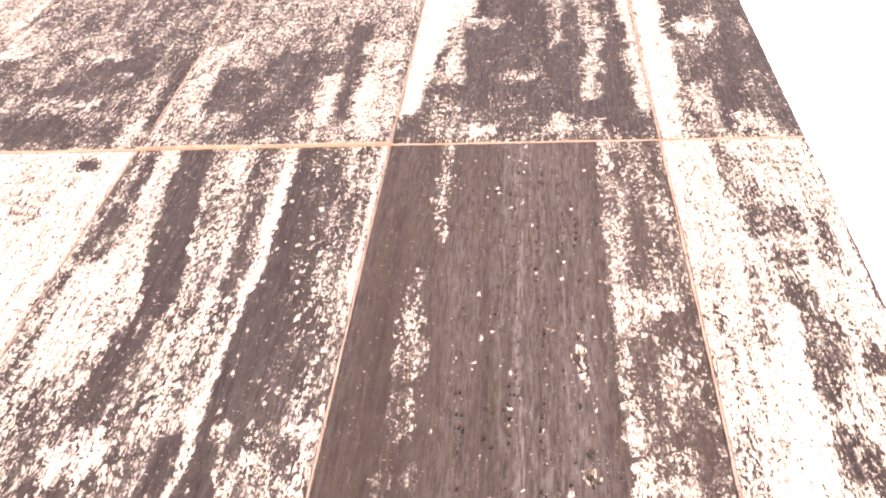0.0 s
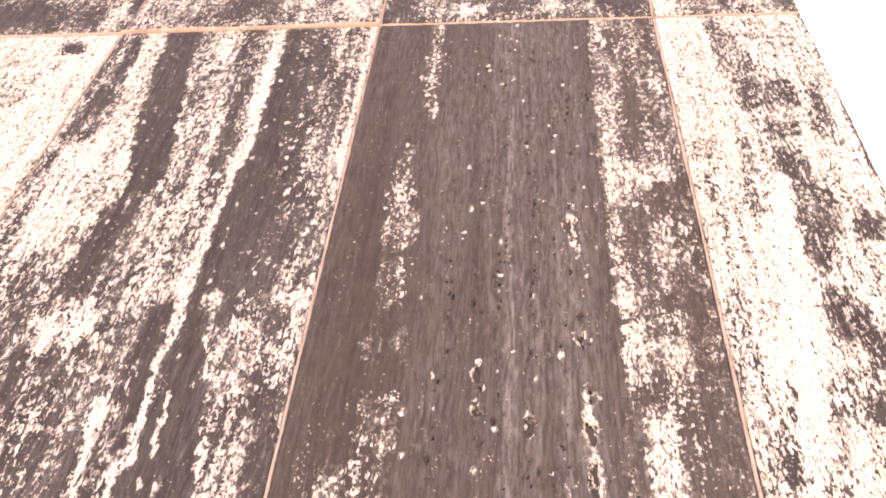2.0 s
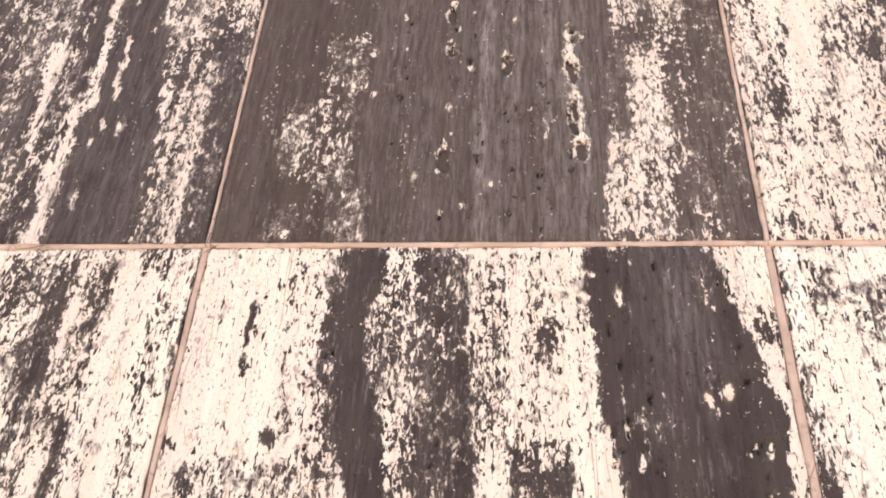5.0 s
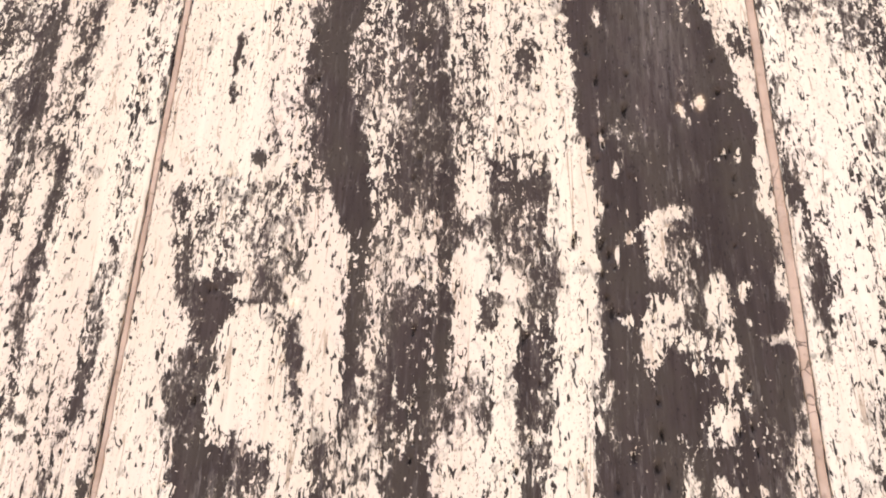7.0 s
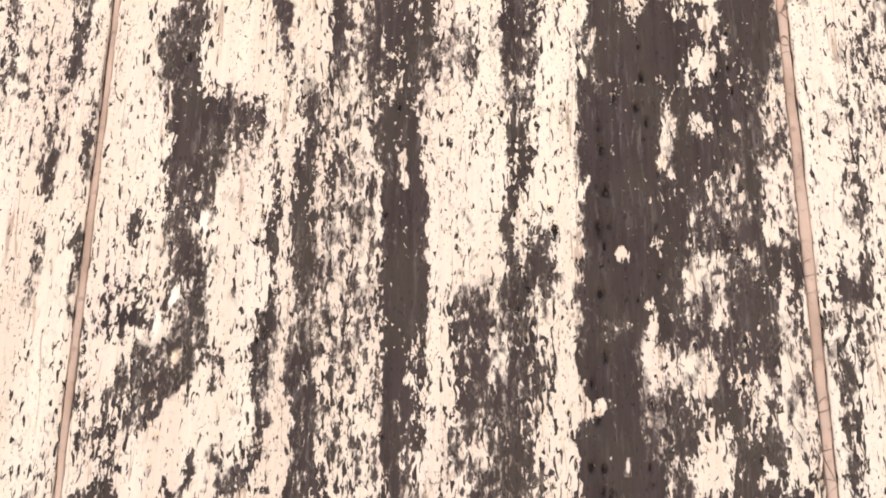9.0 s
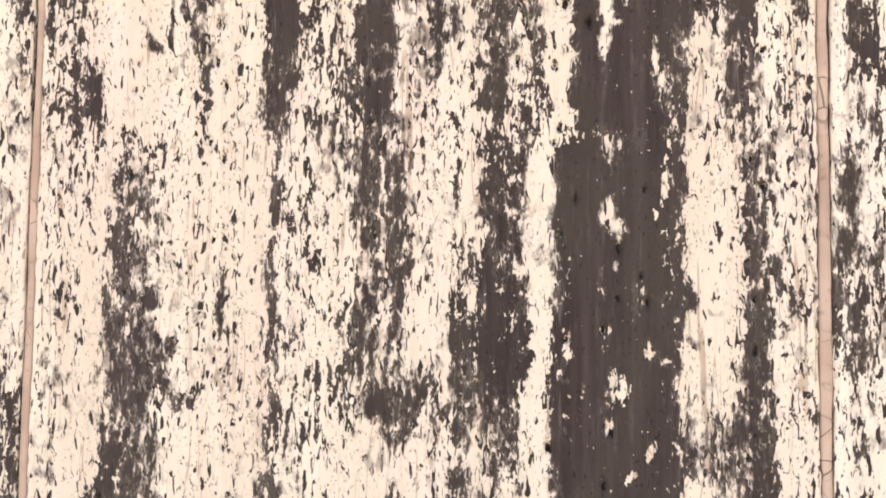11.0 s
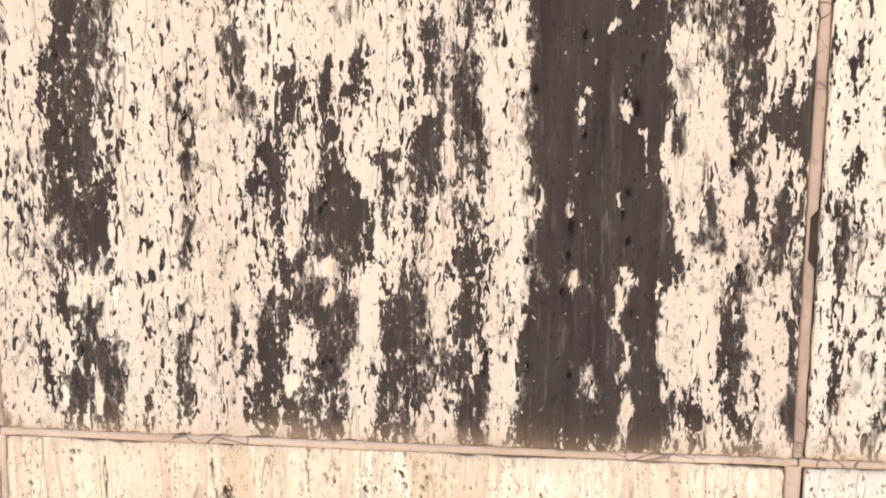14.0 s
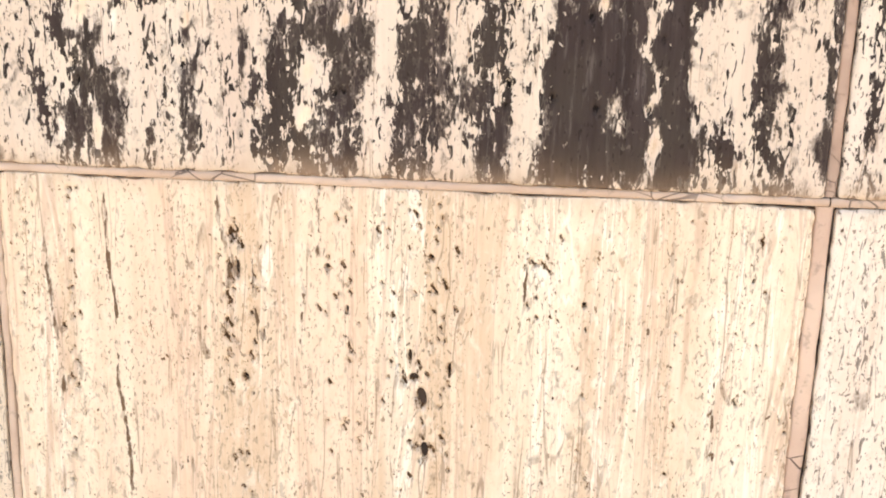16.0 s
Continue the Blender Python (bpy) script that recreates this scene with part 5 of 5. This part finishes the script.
band("base_main", 0.5, (0.537, 1.122, 0.0012), (0.531, 1.221, 0.0012))
# base_right
band("base_right", 0.1, (0.646, 1.12, 0.0569), (0.628, 1.332, 0.0152))
# dark arris at the free end of the wall
band("upper_right", 0.85, (0.9115, 2.93, 0.006), (0.9115, 4.51, 0.006))
band("top_right", 0.85, (0.9115, 4.5, 0.008), (0.9115, 6.1, 0.008))

# ---- the wall ----
VGAP = {"far_left": 0.004, "left": 0.0045, "main": 0.0075, "right": 0.0095}    # joint at the column's left edge
HGAP = {"middle": 0.0065, "upper": 0.007, "top": 0.0065}                        # joint under the row
TIGHT = {"upper": 0.68, "top": 0.7}                                              # upright joints narrow higher up
COLUMNS = {"far_far_left": (-1.77, -1.18), "far_left": (-1.18, -0.583), "left": (-0.583, 0.0), "main": (0.0, 0.6), "right": (0.6, 0.914)}
ROWS = {"base": (0.02, 1.342), "middle": (1.342, 2.930), "upper": (2.930, 4.504), "top": (4.504, 6.07)}
wall = tagged(new("wall_travertine"), "weathered cream travertine slab wall with black crust streaks", "wall", kind="structure")

# shares of crust where no stain says otherwise, and the grain of the mesh
BASE = {"upper_main": 0.97, "upper_left": 0.45, "upper_far_left": 0.14, "upper_right": 0.18, "top_main": 0.6, "top_left": 0.5,
        "top_far_left": 0.5, "top_right": 0.4, "middle_main": 0.35, "middle_left": 0.3, "middle_right": 0.3, "base_main": 0.05, "base_right": 0.05, "base_left": 0.1}
CELL = {"middle_main": 0.0021, "base_main": 0.0014, "upper_main": 0.003, "upper_left": 0.0036, "middle_left": 0.005, "middle_right": 0.004, "upper_right": 0.004, "base_right": 0.004}
# pitted beds of the clean slab: x, foot, head, pits to the metre, size
PITS = {"base_main": [(0.052, 1.0, 1.33, 190, 0.0018), (0.178, 1.16, 1.34, 170, 0.003), (0.19, 1.0, 1.3, 90, 0.002), (0.247, 1.05, 1.34, 60, 0.002), (0.262, 1.05, 1.33, 130, 0.002),
                      (0.316, 1.08, 1.335, 90, 0.0024), (0.333, 1.1, 1.33, 130, 0.0026), (0.342, 1.08, 1.33, 60, 0.0018), (0.395, 1.24, 1.3, 260, 0.0022), (0.413, 1.0, 1.32, 60, 0.0016),
                      (0.30, 1.0, 1.33, 90, 0.0017), (0.505, 1.0, 1.33, 60, 0.0016), (0.55, 1.0, 1.33, 60, 0.0018), (0.44, 1.0, 1.3, 60, 0.0016), (0.02, 1.0, 1.33, 80, 0.0016), (0.575, 1.0, 1.33, 70, 0.0016)]}
PITS["middle_main"] = [(0.07, 1.4, 2.9, 25, 0.003), (0.15, 1.4, 2.9, 40, 0.0028), (0.26, 1.4, 2.9, 30, 0.003), (0.437, 1.4, 2.9, 34, 0.0046), (0.47, 1.4, 2.9, 25, 0.004), (0.405, 1.4, 2.9, 18, 0.004),
                        (0.37, 1.4, 2.9, 25, 0.003), (0.55, 1.4, 2.9, 35, 0.003)]
PITS["upper_main"] = [(0.20, 2.95, 4.4, 30, 0.0055), (0.25, 2.95, 4.4, 30, 0.005), (0.285, 2.95, 4.4, 45, 0.0055), (0.33, 2.95, 4.4, 45, 0.0055), (0.37, 2.95, 4.4, 40, 0.005), (0.40, 2.95, 4.4, 35, 0.006), (0.45, 2.95, 4.4, 25, 0.005)]

HOLES = ((0.319, 1.179, 0.0036, 0.0075), (0.313, 1.196, 0.0036, 0.003), (0.321, 1.138, 0.003, 0.006), (0.341, 1.204, 0.0014, 0.0045), (0.311, 1.212, 0.0012, 0.0045),
         (0.325, 1.29, 0.0022, 0.0018), (0.181, 1.273, 0.0018, 0.006), (0.185, 1.188, 0.0024, 0.003), (0.20, 1.222, 0.0011, 0.003), (0.248, 1.275, 0.002, 0.0025), (0.262, 1.245, 0.001, 0.003), (0.436, 1.258, 0.0014, 0.002))
# sunken hollows of the dark slab above, and yellowed spots of the slab under it
HOLLOWS = ((0.404, 3.15, 0.004, 0.02), (0.407, 3.075, 0.005, 0.012), (0.254, 3.333, 0.004, 0.016), (0.252, 3.269, 0.004, 0.012), (0.393, 3.683, 0.004, 0.022), (0.4, 3.114, 0.005, 0.016), (0.405, 3.215, 0.004, 0.02),
           (0.324, 3.236, 0.003, 0.014), (0.253, 3.061, 0.005, 0.012), (0.393, 3.415, 0.003, 0.012))
SPOTS = ((0.234, 1.418, 0.005, 0.013), (0.232, 1.385, 0.007, 0.009), (0.083, 1.37, 0.0036, 0.014), (0.261, 1.456, 0.004, 0.007), (0.076, 1.46, 0.0075, 0.011), (0.433, 1.472, 0.0036, 0.008),
         (0.475, 1.373, 0.0036, 0.011), (0.149, 1.451, 0.003, 0.008), (0.259, 1.48, 0.0054, 0.008), (0.232, 1.496, 0.005, 0.012), (0.086, 2.146, 0.006, 0.008), (0.536, 2.742, 0.0065, 0.012),
         (0.515, 2.735, 0.005, 0.009), (0.154, 2.525, 0.007, 0.006), (0.489, 2.313, 0.004, 0.012))
# small white glints painted into its colour
GLINTS = ((0.055, 1.37, 0.0026, 0.0125), (0.098, 1.447, 0.002, 0.009), (0.08, 1.399, 0.002, 0.006), (0.067, 2.179, 0.0032, 0.014), (0.08, 2.2, 0.0042, 0.009), (0.101, 2.262, 0.004, 0.01))
# small pale losses in the crust: count, x from, x to
CHIPS = {"upper_main": (110, 0.1, 0.5), "middle_main": (85, 0.43, 0.59), "upper_left": (260, -0.42, 0)}

LOOKS = {"base_main": "clean beige travertine slab with pitted upright beds", "base_right": "chalky white travertine slab dotted with dark pores",
         "middle_main": "cream travertine slab streaked and blotched with dark crust", "middle_left": "cream travertine slab with thin grey upright streaks",
         "middle_right": "pale travertine slab with grey crust along its edge", "upper_main": "travertine slab almost covered in dark brown crust",
         "upper_left": "travertine slab with broad dark streaks and pale flakes", "upper_right": "bleached travertine slab with scattered dark patches",
         "top_main": "dark crusted travertine slab with a bare pale edge"}


def slab(row, column):
    """One dressed slab: a finely divided face with worn edges and pits, and its sides back into the wall."""
    name = f"{row}_{column}"
    (x0, x1), (z0, z1) = COLUMNS[column], ROWS[row]
    names, heights = list(COLUMNS), list(ROWS)
    after, above = (names + [""])[names.index(column) + 1], (heights + [""])[heights.index(row) + 1]
    tight = TIGHT.get(row, 1.0)
    x0, x1 = x0 + tight * VGAP.get(column, 0) / 2, x1 - tight * VGAP.get(after, 0) / 2
    z0, z1 = z0 + HGAP.get(row, 0) / 2, z1 - HGAP.get(above, 0) / 2
    if (row, column) == ("base", "main"):
        x1 -= 0.004
    cell = CELL.get(name, 0.014)
    nx, nz = max(8, round((x1 - x0) / cell)), max(8, round((z1 - z0) / cell))
    seed = sum(map(ord, name)) % 900
    xs, zs = np.linspace(x0, x1, nx + 1), np.linspace(z0, z1, nz + 1)
    if row == "base":      # the foot of the wall is cut coarsely
        zs = np.concatenate([np.linspace(z0, 1.04, 40)[:-1], np.linspace(1.04, z1, max(8, round((z1 - 1.04) / cell)))])
        nz = len(zs) - 1
    X, Z = np.meshgrid(xs, zs)
    # share of crust
    k = 0.62 if name == "middle_main" else 0.3 if row == "base" else 2.6 if row == "top" else 1.0
    wx = X + k * (0.004 * lattice(X * 60, Z * 45, seed) + 0.003 * lattice(X * 150, Z * 110, seed + 1) + 0.004 * lattice(X * 7, Z * 9, seed + 2))
    wz = Z + k * (0.011 * lattice(X * 55, Z * 25, seed + 3) + 0.006 * lattice(X * 140, Z * 70, seed + 4))
    share = np.full_like(X, BASE.get(name, 0.4))
    for x, w, foot, head, c in STAINS.get(name, ()):
        a = edge(w / 2 - np.abs(wx - x), min(0.0028, w / 9)) * edge((head - foot) / 2 - np.abs(wz - (foot + head) / 2), min(0.009, (head - foot) / 9))
        share += a * (c - share)
    for c, line in BANDS.get(name, ()):
        foot, head = line[0][1], line[-1][1]
        span = slice(*np.searchsorted(zs, (foot - 0.05, head + 0.05)))
        at = [p[1] for p in line]
        mid, wide = np.interp(wz[span], at, [p[0] for p in line]), np.interp(wz[span], at, [p[2] for p in line])
        a = edge(wide / 2 - np.abs(wx[span] - mid), np.minimum(0.0022, wide / 8)) * edge((head - foot) / 2 - np.abs(wz[span] - (foot + head) / 2), min(0.006, (head - foot) / 8))
        share[span] += a * (c - share[span])
    rnd = random.Random(seed)
    count, near, far = CHIPS.get(name, (0, 0, 1))
    for _ in range(count):
        cx, cz, s = rnd.uniform(near, far), rnd.uniform(z0, z1), rnd.uniform(0.002, 0.0045)
        cx = round(cx / 0.028) * 0.028 + rnd.gauss(0, 0.006)
        a = np.exp(-(((X - cx) / s) ** 2 + ((Z - cz) / (s * rnd.uniform(1.2, 3))) ** 2))
        share -= share * 0.85 * a
    drawn = 0.22 if name == "upper_left" else 0.12 if row in ("upper", "top") else 0.07 if name == "middle_main" else 0.4 if name == "middle_left" else 0.2
    grain = np.full_like(X, 0.2 if name == "upper_right" else 0.45 if row in ("upper", "top") else 0.15)
    grime = np.full_like(X, {"upper": 0.38, "top": 0.35}.get(row, 0.0)) * (0.4 if column == "right" else 1.0)
    upright = np.clip((0.1 if name == "upper_main" else 0.85 if name == "upper_right" else 0.5 if name == "upper_left" else 0.3 if row in ("upper", "top") else 0.35 if column == "main" or row == "base" else 0.6) + 0.6 * lattice(X * 9, Z * 1.5, seed + 21), 0, 1)
    share += 4 * share * (1 - share) * (drawn * lattice(X * 95, Z * 5, seed + 10) + (0.08 if name == "middle_main" else 0.16) * lattice(X * 38, Z * 16, seed + 11) + 0.1 * lattice(X * 200, Z * 30, seed + 12))
    share = np.clip(share, 0, 1)
    pit = np.zeros_like(X)
    worn_veil = 0.16 + 0.1 * lattice(X * 18, Z * 2, seed + 13)
    # paler middle of the dark slab: thin crust, plus glare haze put into its tone
    if name == "upper_main":
        worn_veil += 0.26 * edge(0.15 - np.abs(wx - 0.31), 0.012) * (0.75 + 0.45 * lattice(X * 60, Z * 3, seed + 14))
    elif row == "middle":
        worn_veil *= 0.2
    if name == "upper_main":
        for bed, wide, much in ((0.297, 0.007, 0.75), (0.318, 0.004, 0.3), (0.335, 0.005, 0.35), (0.372, 0.006, 0.4), (0.392, 0.004, 0.35), (0.415, 0.006, 0.35), (0.266, 0.005, 0.25)):
            worn_veil += much * np.exp(-((wx - bed - 0.004 * lattice(Z * 3, X * 0, seed + 30)) / wide) ** 2) * (0.75 + 0.5 * lattice(X * 30, Z * 4, seed + 31))
    if name == "middle_main":
        worn_veil += 0.3 * edge(0.03 - np.abs(wx - 0.5), 0.01) * edge(wz - 2.72, 0.03) * (0.8 + 0.5 * lattice(X * 40, Z * 6, seed + 14))
    worn_veil = np.clip(worn_veil, 0, 1)
    ochre = np.full_like(X, 0.1 if name == "upper_main" else 0.0)
    dust = np.zeros_like(X)
    for cx, cz, w, h in [(x, z, 0.8 * w, 0.75 * h) for x, z, w, h in SPOTS] if name == "middle_main" else ():
        a = np.exp(-(((wx - cx) / w) ** 2 + ((wz - cz) / h) ** 2) ** 2)
        ochre, share = np.maximum(ochre, a), share * (1 - a)
        dust = np.maximum(dust, 0.55 * a * np.clip(0.5 + 0.9 * lattice(X * 180, Z * 120, seed + 18), 0, 1))
    pale = np.full_like(X, 0.75 if name == "base_right" else 0.3 if name == "middle_right" else 0.0)
    for cx, cz, w, h in GLINTS if name == "middle_main" else ():
        a = np.exp(-(((wx - cx) / w) ** 2 + ((wz - cz) / h) ** 2) ** 2)
        pale, share = np.maximum(pale, a), share * (1 - a)
    if row == "base":
        ochre += 1.0 if column == "main" else 0.55
        dust += 0.35 * edge(0.004 + 0.006 * lattice(X * 22, Z * 0, seed + 15) - (z1 - Z), 0.003)
    if row == "middle":      # dust washed down over the foot of the slab
        ochre += 0.4 * edge(0.014 + 0.008 * lattice(X * 30, Z * 0, seed + 6) - (Z - z0), 0.006)
        dust += 0.75 * edge(0.005 + 0.006 * lattice(X * 18, Z * 0, seed + 15) - (Z - z0), 0.005)
        share *= 1 - 0.08 * edge(0.012 + 0.008 * lattice(X * 25, Z * 0, seed + 7) - (Z - z0), 0.004)
    # relief
    Y = 0.0005 * lattice(X * 25, Z * 8, seed + 5) + 0.0004 * lattice(X * 120, Z * 60, seed + 8) - 0.0006 * share
    rnd = random.Random(seed)
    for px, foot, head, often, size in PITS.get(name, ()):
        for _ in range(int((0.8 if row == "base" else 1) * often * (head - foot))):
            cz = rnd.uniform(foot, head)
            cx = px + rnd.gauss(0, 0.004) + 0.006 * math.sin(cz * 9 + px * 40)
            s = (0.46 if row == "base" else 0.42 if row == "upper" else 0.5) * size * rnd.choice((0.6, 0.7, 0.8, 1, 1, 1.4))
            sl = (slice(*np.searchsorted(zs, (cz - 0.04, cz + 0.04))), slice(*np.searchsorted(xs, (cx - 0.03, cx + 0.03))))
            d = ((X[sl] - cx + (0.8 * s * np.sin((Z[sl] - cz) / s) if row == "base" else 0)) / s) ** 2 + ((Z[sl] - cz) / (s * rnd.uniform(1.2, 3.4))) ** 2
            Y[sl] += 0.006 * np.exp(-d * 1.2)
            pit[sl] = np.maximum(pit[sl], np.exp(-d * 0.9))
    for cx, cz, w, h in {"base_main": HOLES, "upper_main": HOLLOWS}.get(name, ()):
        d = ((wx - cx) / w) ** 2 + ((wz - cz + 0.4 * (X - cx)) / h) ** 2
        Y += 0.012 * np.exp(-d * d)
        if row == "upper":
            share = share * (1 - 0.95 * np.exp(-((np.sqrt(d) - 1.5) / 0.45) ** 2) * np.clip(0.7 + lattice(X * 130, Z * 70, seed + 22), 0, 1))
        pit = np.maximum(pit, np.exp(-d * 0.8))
    rim = np.minimum(np.minimum(X - x0, x1 - X), np.minimum(Z - z0, z1 - Z))
    low = 0.45 if row in ("base", "middle") else 1.0
    Y += 0.0022 * low * np.exp(-rim / 0.0022) * (1 + 0.6 * lattice(X * 40, Z * 40, seed + 9))
    # chipped arrises
    chip = 0.0011 * np.exp(-rim / 0.006) * np.clip(0.4 + lattice(X * 130, Z * 130, seed + 16) + 0.7 * lattice(X * 30, Z * 30, seed + 17), 0, 2)
    X = X + np.where(np.minimum(X - x0, x1 - X) < np.minimum(Z - z0, z1 - Z), np.sign((x0 + x1) / 2 - X) * chip, 0)
    Z = Z + np.where(np.minimum(X - x0, x1 - X) >= np.minimum(Z - z0, z1 - Z), np.sign((z0 + z1) / 2 - Z) * chip, 0)
    r = 0.005 if row == "base" else 0.003      # worn corners
    dx = np.maximum(np.maximum(x0 + r - X, X - x1 + r), 0)
    dz = np.maximum(np.maximum(z0 + r - Z, Z - z1 + r), 0)
    pull = np.where((dx > 0) & (dz > 0), np.maximum(dx, dz) / np.maximum(np.hypot(dx, dz), 1e-9), 1.0)
    X = X + np.sign((x0 + x1) / 2 - X) * dx * (1 - pull)
    Z = Z + np.sign((z0 + z1) / 2 - Z) * dz * (1 - pull)
    verts = np.stack([X, Y, Z], -1).reshape(-1, 3)
    idx = np.arange((nx + 1) * (nz + 1)).reshape(nz + 1, nx + 1)
    quads = np.stack([idx[:-1, :-1], idx[:-1, 1:], idx[1:, 1:], idx[1:, :-1]], -1).reshape(-1, 4)
    ring = np.concatenate([idx[0, :], idx[1:, -1], idx[-1, -2::-1], idx[-2:0:-1, 0]])
    back = verts[ring].copy()
    back[:, 1] = 0.04
    n0 = len(verts)
    k = len(ring)
    nb = (np.arange(k) + 1) % k
    sides = np.stack([ring[nb], ring, n0 + np.arange(k), n0 + nb], -1)
    me = bpy.data.meshes.new("stone_slab")
    me.from_pydata(np.concatenate([verts, back]).tolist(), [], np.concatenate([quads, sides]).tolist())
    for key, field in (("crust", share), ("ochre", ochre), ("pit", pit), ("worn_veil", worn_veil), ("dust", dust), ("pale", pale), ("drawn", upright), ("coarse", grain), ("grime", grime)):
        me.attributes.new(key, "FLOAT", "POINT").data.foreach_set("value", np.concatenate([field.ravel(), field.ravel()[ring]]).astype(np.float32))
    me.polygons.foreach_set("use_smooth", [True] * len(quads) + [False] * k)
    me.materials.append(TRAVERTINE)
    ob = tagged(new("stone_slab", me), LOOKS.get(name, ""))
    ob.parent = wall
    return ob


def joint(start, end, width, proud, seed, slot, flip=1, material=None, notch=(0, 0)):
    """A strip of mortar in a joint, with a wavering face, hand-worn edges and a slot along one side where it has shrunk away."""
    length = end - start
    n = max(6, int(length / 0.006))
    t = np.linspace(start, end, n + 1)
    across = np.array([-0.5, -0.34, -0.1, 0.12, 0.36, 0.5])
    bow = np.array([0.55, 0.9, 1.0, 1.0, 0.9, 0.55])
    lo = slot * np.clip(0.5 + 1.3 * lattice(t * 5, t * 0, seed) + 0.5 * lattice(t * 60, t * 0, seed + 3), 0, 2)
    lo = lo + 0.55 * width * ((t > notch[0]) & (t < notch[1]))
    hi = 0.0004 * np.clip(1 + 1.5 * lattice(t * 14, t * 0, seed + 1), 0, 3)
    verts = []
    for i in range(n + 1):
        lump = 0.0007 * float(lattice(t[i:i + 1] * 60, t[i:i + 1] * 0, seed + 2)[0]) + 0.001 * float(lattice(t[i:i + 1] * 9, t[i:i + 1] * 0, seed + 4)[0])
        for a, b in zip(across, bow):
            s = a * width + lo[i] * (0.5 - a) - hi[i] * (a + 0.5)
            verts.append((s, 0.004 - b * (0.004 + proud + lump), t[i]))
    w = len(across)
    faces = [(i * w + j, i * w + j + 1, (i + 1) * w + j + 1, (i + 1) * w + j) for i in range(n) for j in range(w - 1)]
    m = len(verts)
    verts += [(verts[i * w + j][0], 0.035, t[i]) for i in range(n + 1) for j in (0, w - 1)]
    for i in range(n):
        faces.append((i * w, (i + 1) * w, m + 2 * i + 2, m + 2 * i))
        faces.append((i * w + w - 1, m + 2 * i + 1, m + 2 * i + 3, (i + 1) * w + w - 1))
    me = bpy.data.meshes.new("mortar_joint")
    if flip < 0:
        verts = [(-x, y, z) for x, y, z in verts]
        faces = [f[::-1] for f in faces]
    me.from_pydata(verts, [], faces)
    me.polygons.foreach_set("use_smooth", [True] * len(faces))
    me.materials.append(material or MORTAR)
    ob = new("mortar_joint", me)
    ob.parent = wall
    return ob


for row in ROWS:
    for column in COLUMNS:
        slab(row, column)

seed = 11
for column, at in (("far_left", -1.18), ("left", -0.583), ("main", 0.0), ("right", 0.6)):
    for row, (z0, z1) in ROWS.items():
        seed += 5
        wide = 0.004 if (column, row) == ("right", "base") else 0.0
        notch = (1.487, 1.526) if (column, row) == ("right", "middle") else (0, 0)
        flip = -1 if column == "right" and row in ("base", "middle") else 1
        strip = joint(z0 + HGAP.get(row, 0) / 2 + 0.001, z1 - 0.003, VGAP[column] * TIGHT.get(row, 1.0) + wide, -0.001, seed, 0.0013 if column == "right" else 0.001, flip, (PALE_ROSE if column == "right" else DUSTY) if row == "base" else MORTAR, notch)
        strip.matrix_basis = pose(at - wide / 2, 0, 0)
for row, proud in (("middle", -0.0005), ("upper", 0.001), ("top", 0.001)):
    z = ROWS[row][0]
    for column, (x0, x1) in COLUMNS.items():
        seed += 5
        ridge = proud + (0.006 if (row, column) == ("top", "left") else 0)
        thick = 0.004 if (row, column) == ("top", "left") else 0.0006
        strip = joint(x0 + (0.0005 if column != "far_far_left" else 0), x1 - 0.0005, HGAP[row] + thick, ridge, seed, 0.0004, 1, DUSTY if row == "middle" else MORTAR)
        strip.matrix_basis = Matrix(((0, 0, 1, 0), (0, 1, 0, 0), (-1, 0, 0, z), (0, 0, 0, 1)))


def block(name, x0, x1, y0, y1, z0, z1, material, bevel=0.0):
    bm = bmesh.new()
    bmesh.ops.create_cube(bm, size=1, matrix=Matrix.Translation(((x0 + x1) / 2, (y0 + y1) / 2, (z0 + z1) / 2)) @ Matrix.Diagonal((x1 - x0, y1 - y0, z1 - z0, 1)))
    if bevel:
        bmesh.ops.bevel(bm, geom=bm.edges, offset=bevel, segments=2, affect="EDGES")
    me = bpy.data.meshes.new(name)
    bm.to_mesh(me)
    bm.free()
    me.materials.append(material)
    return new(name, me)


core = block("wall_core", -1.77, 0.905, 0.0065, 0.9, 0.0, 6.06, CORE)
core.parent = wall
# plain cladding of the end, the far end and the back
for z0, z1 in ROWS.values():
    for x0, x1, y0, y1 in ((0.9055, 0.9125, 0.043, 0.9), (-1.778, -1.771, 0.005, 0.9), (-1.77, -0.44, 0.9015, 0.93), (-0.435, 0.905, 0.9015, 0.93)):
        plate = block("stone_slab", x0, x1, y0, y1, z0 + 0.004, z1 - 0.004, TRAVERTINE, 0.002)
        plate.parent = wall
# ground
bm = bmesh.new()
bmesh.ops.create_grid(bm, x_segments=8, y_segments=8, size=600)
me = bpy.data.meshes.new("ground")
bm.to_mesh(me)
me.materials.append(PAVING)
tagged(new("ground", me), "pale stone paving in front of the wall", "ground", kind="structure")
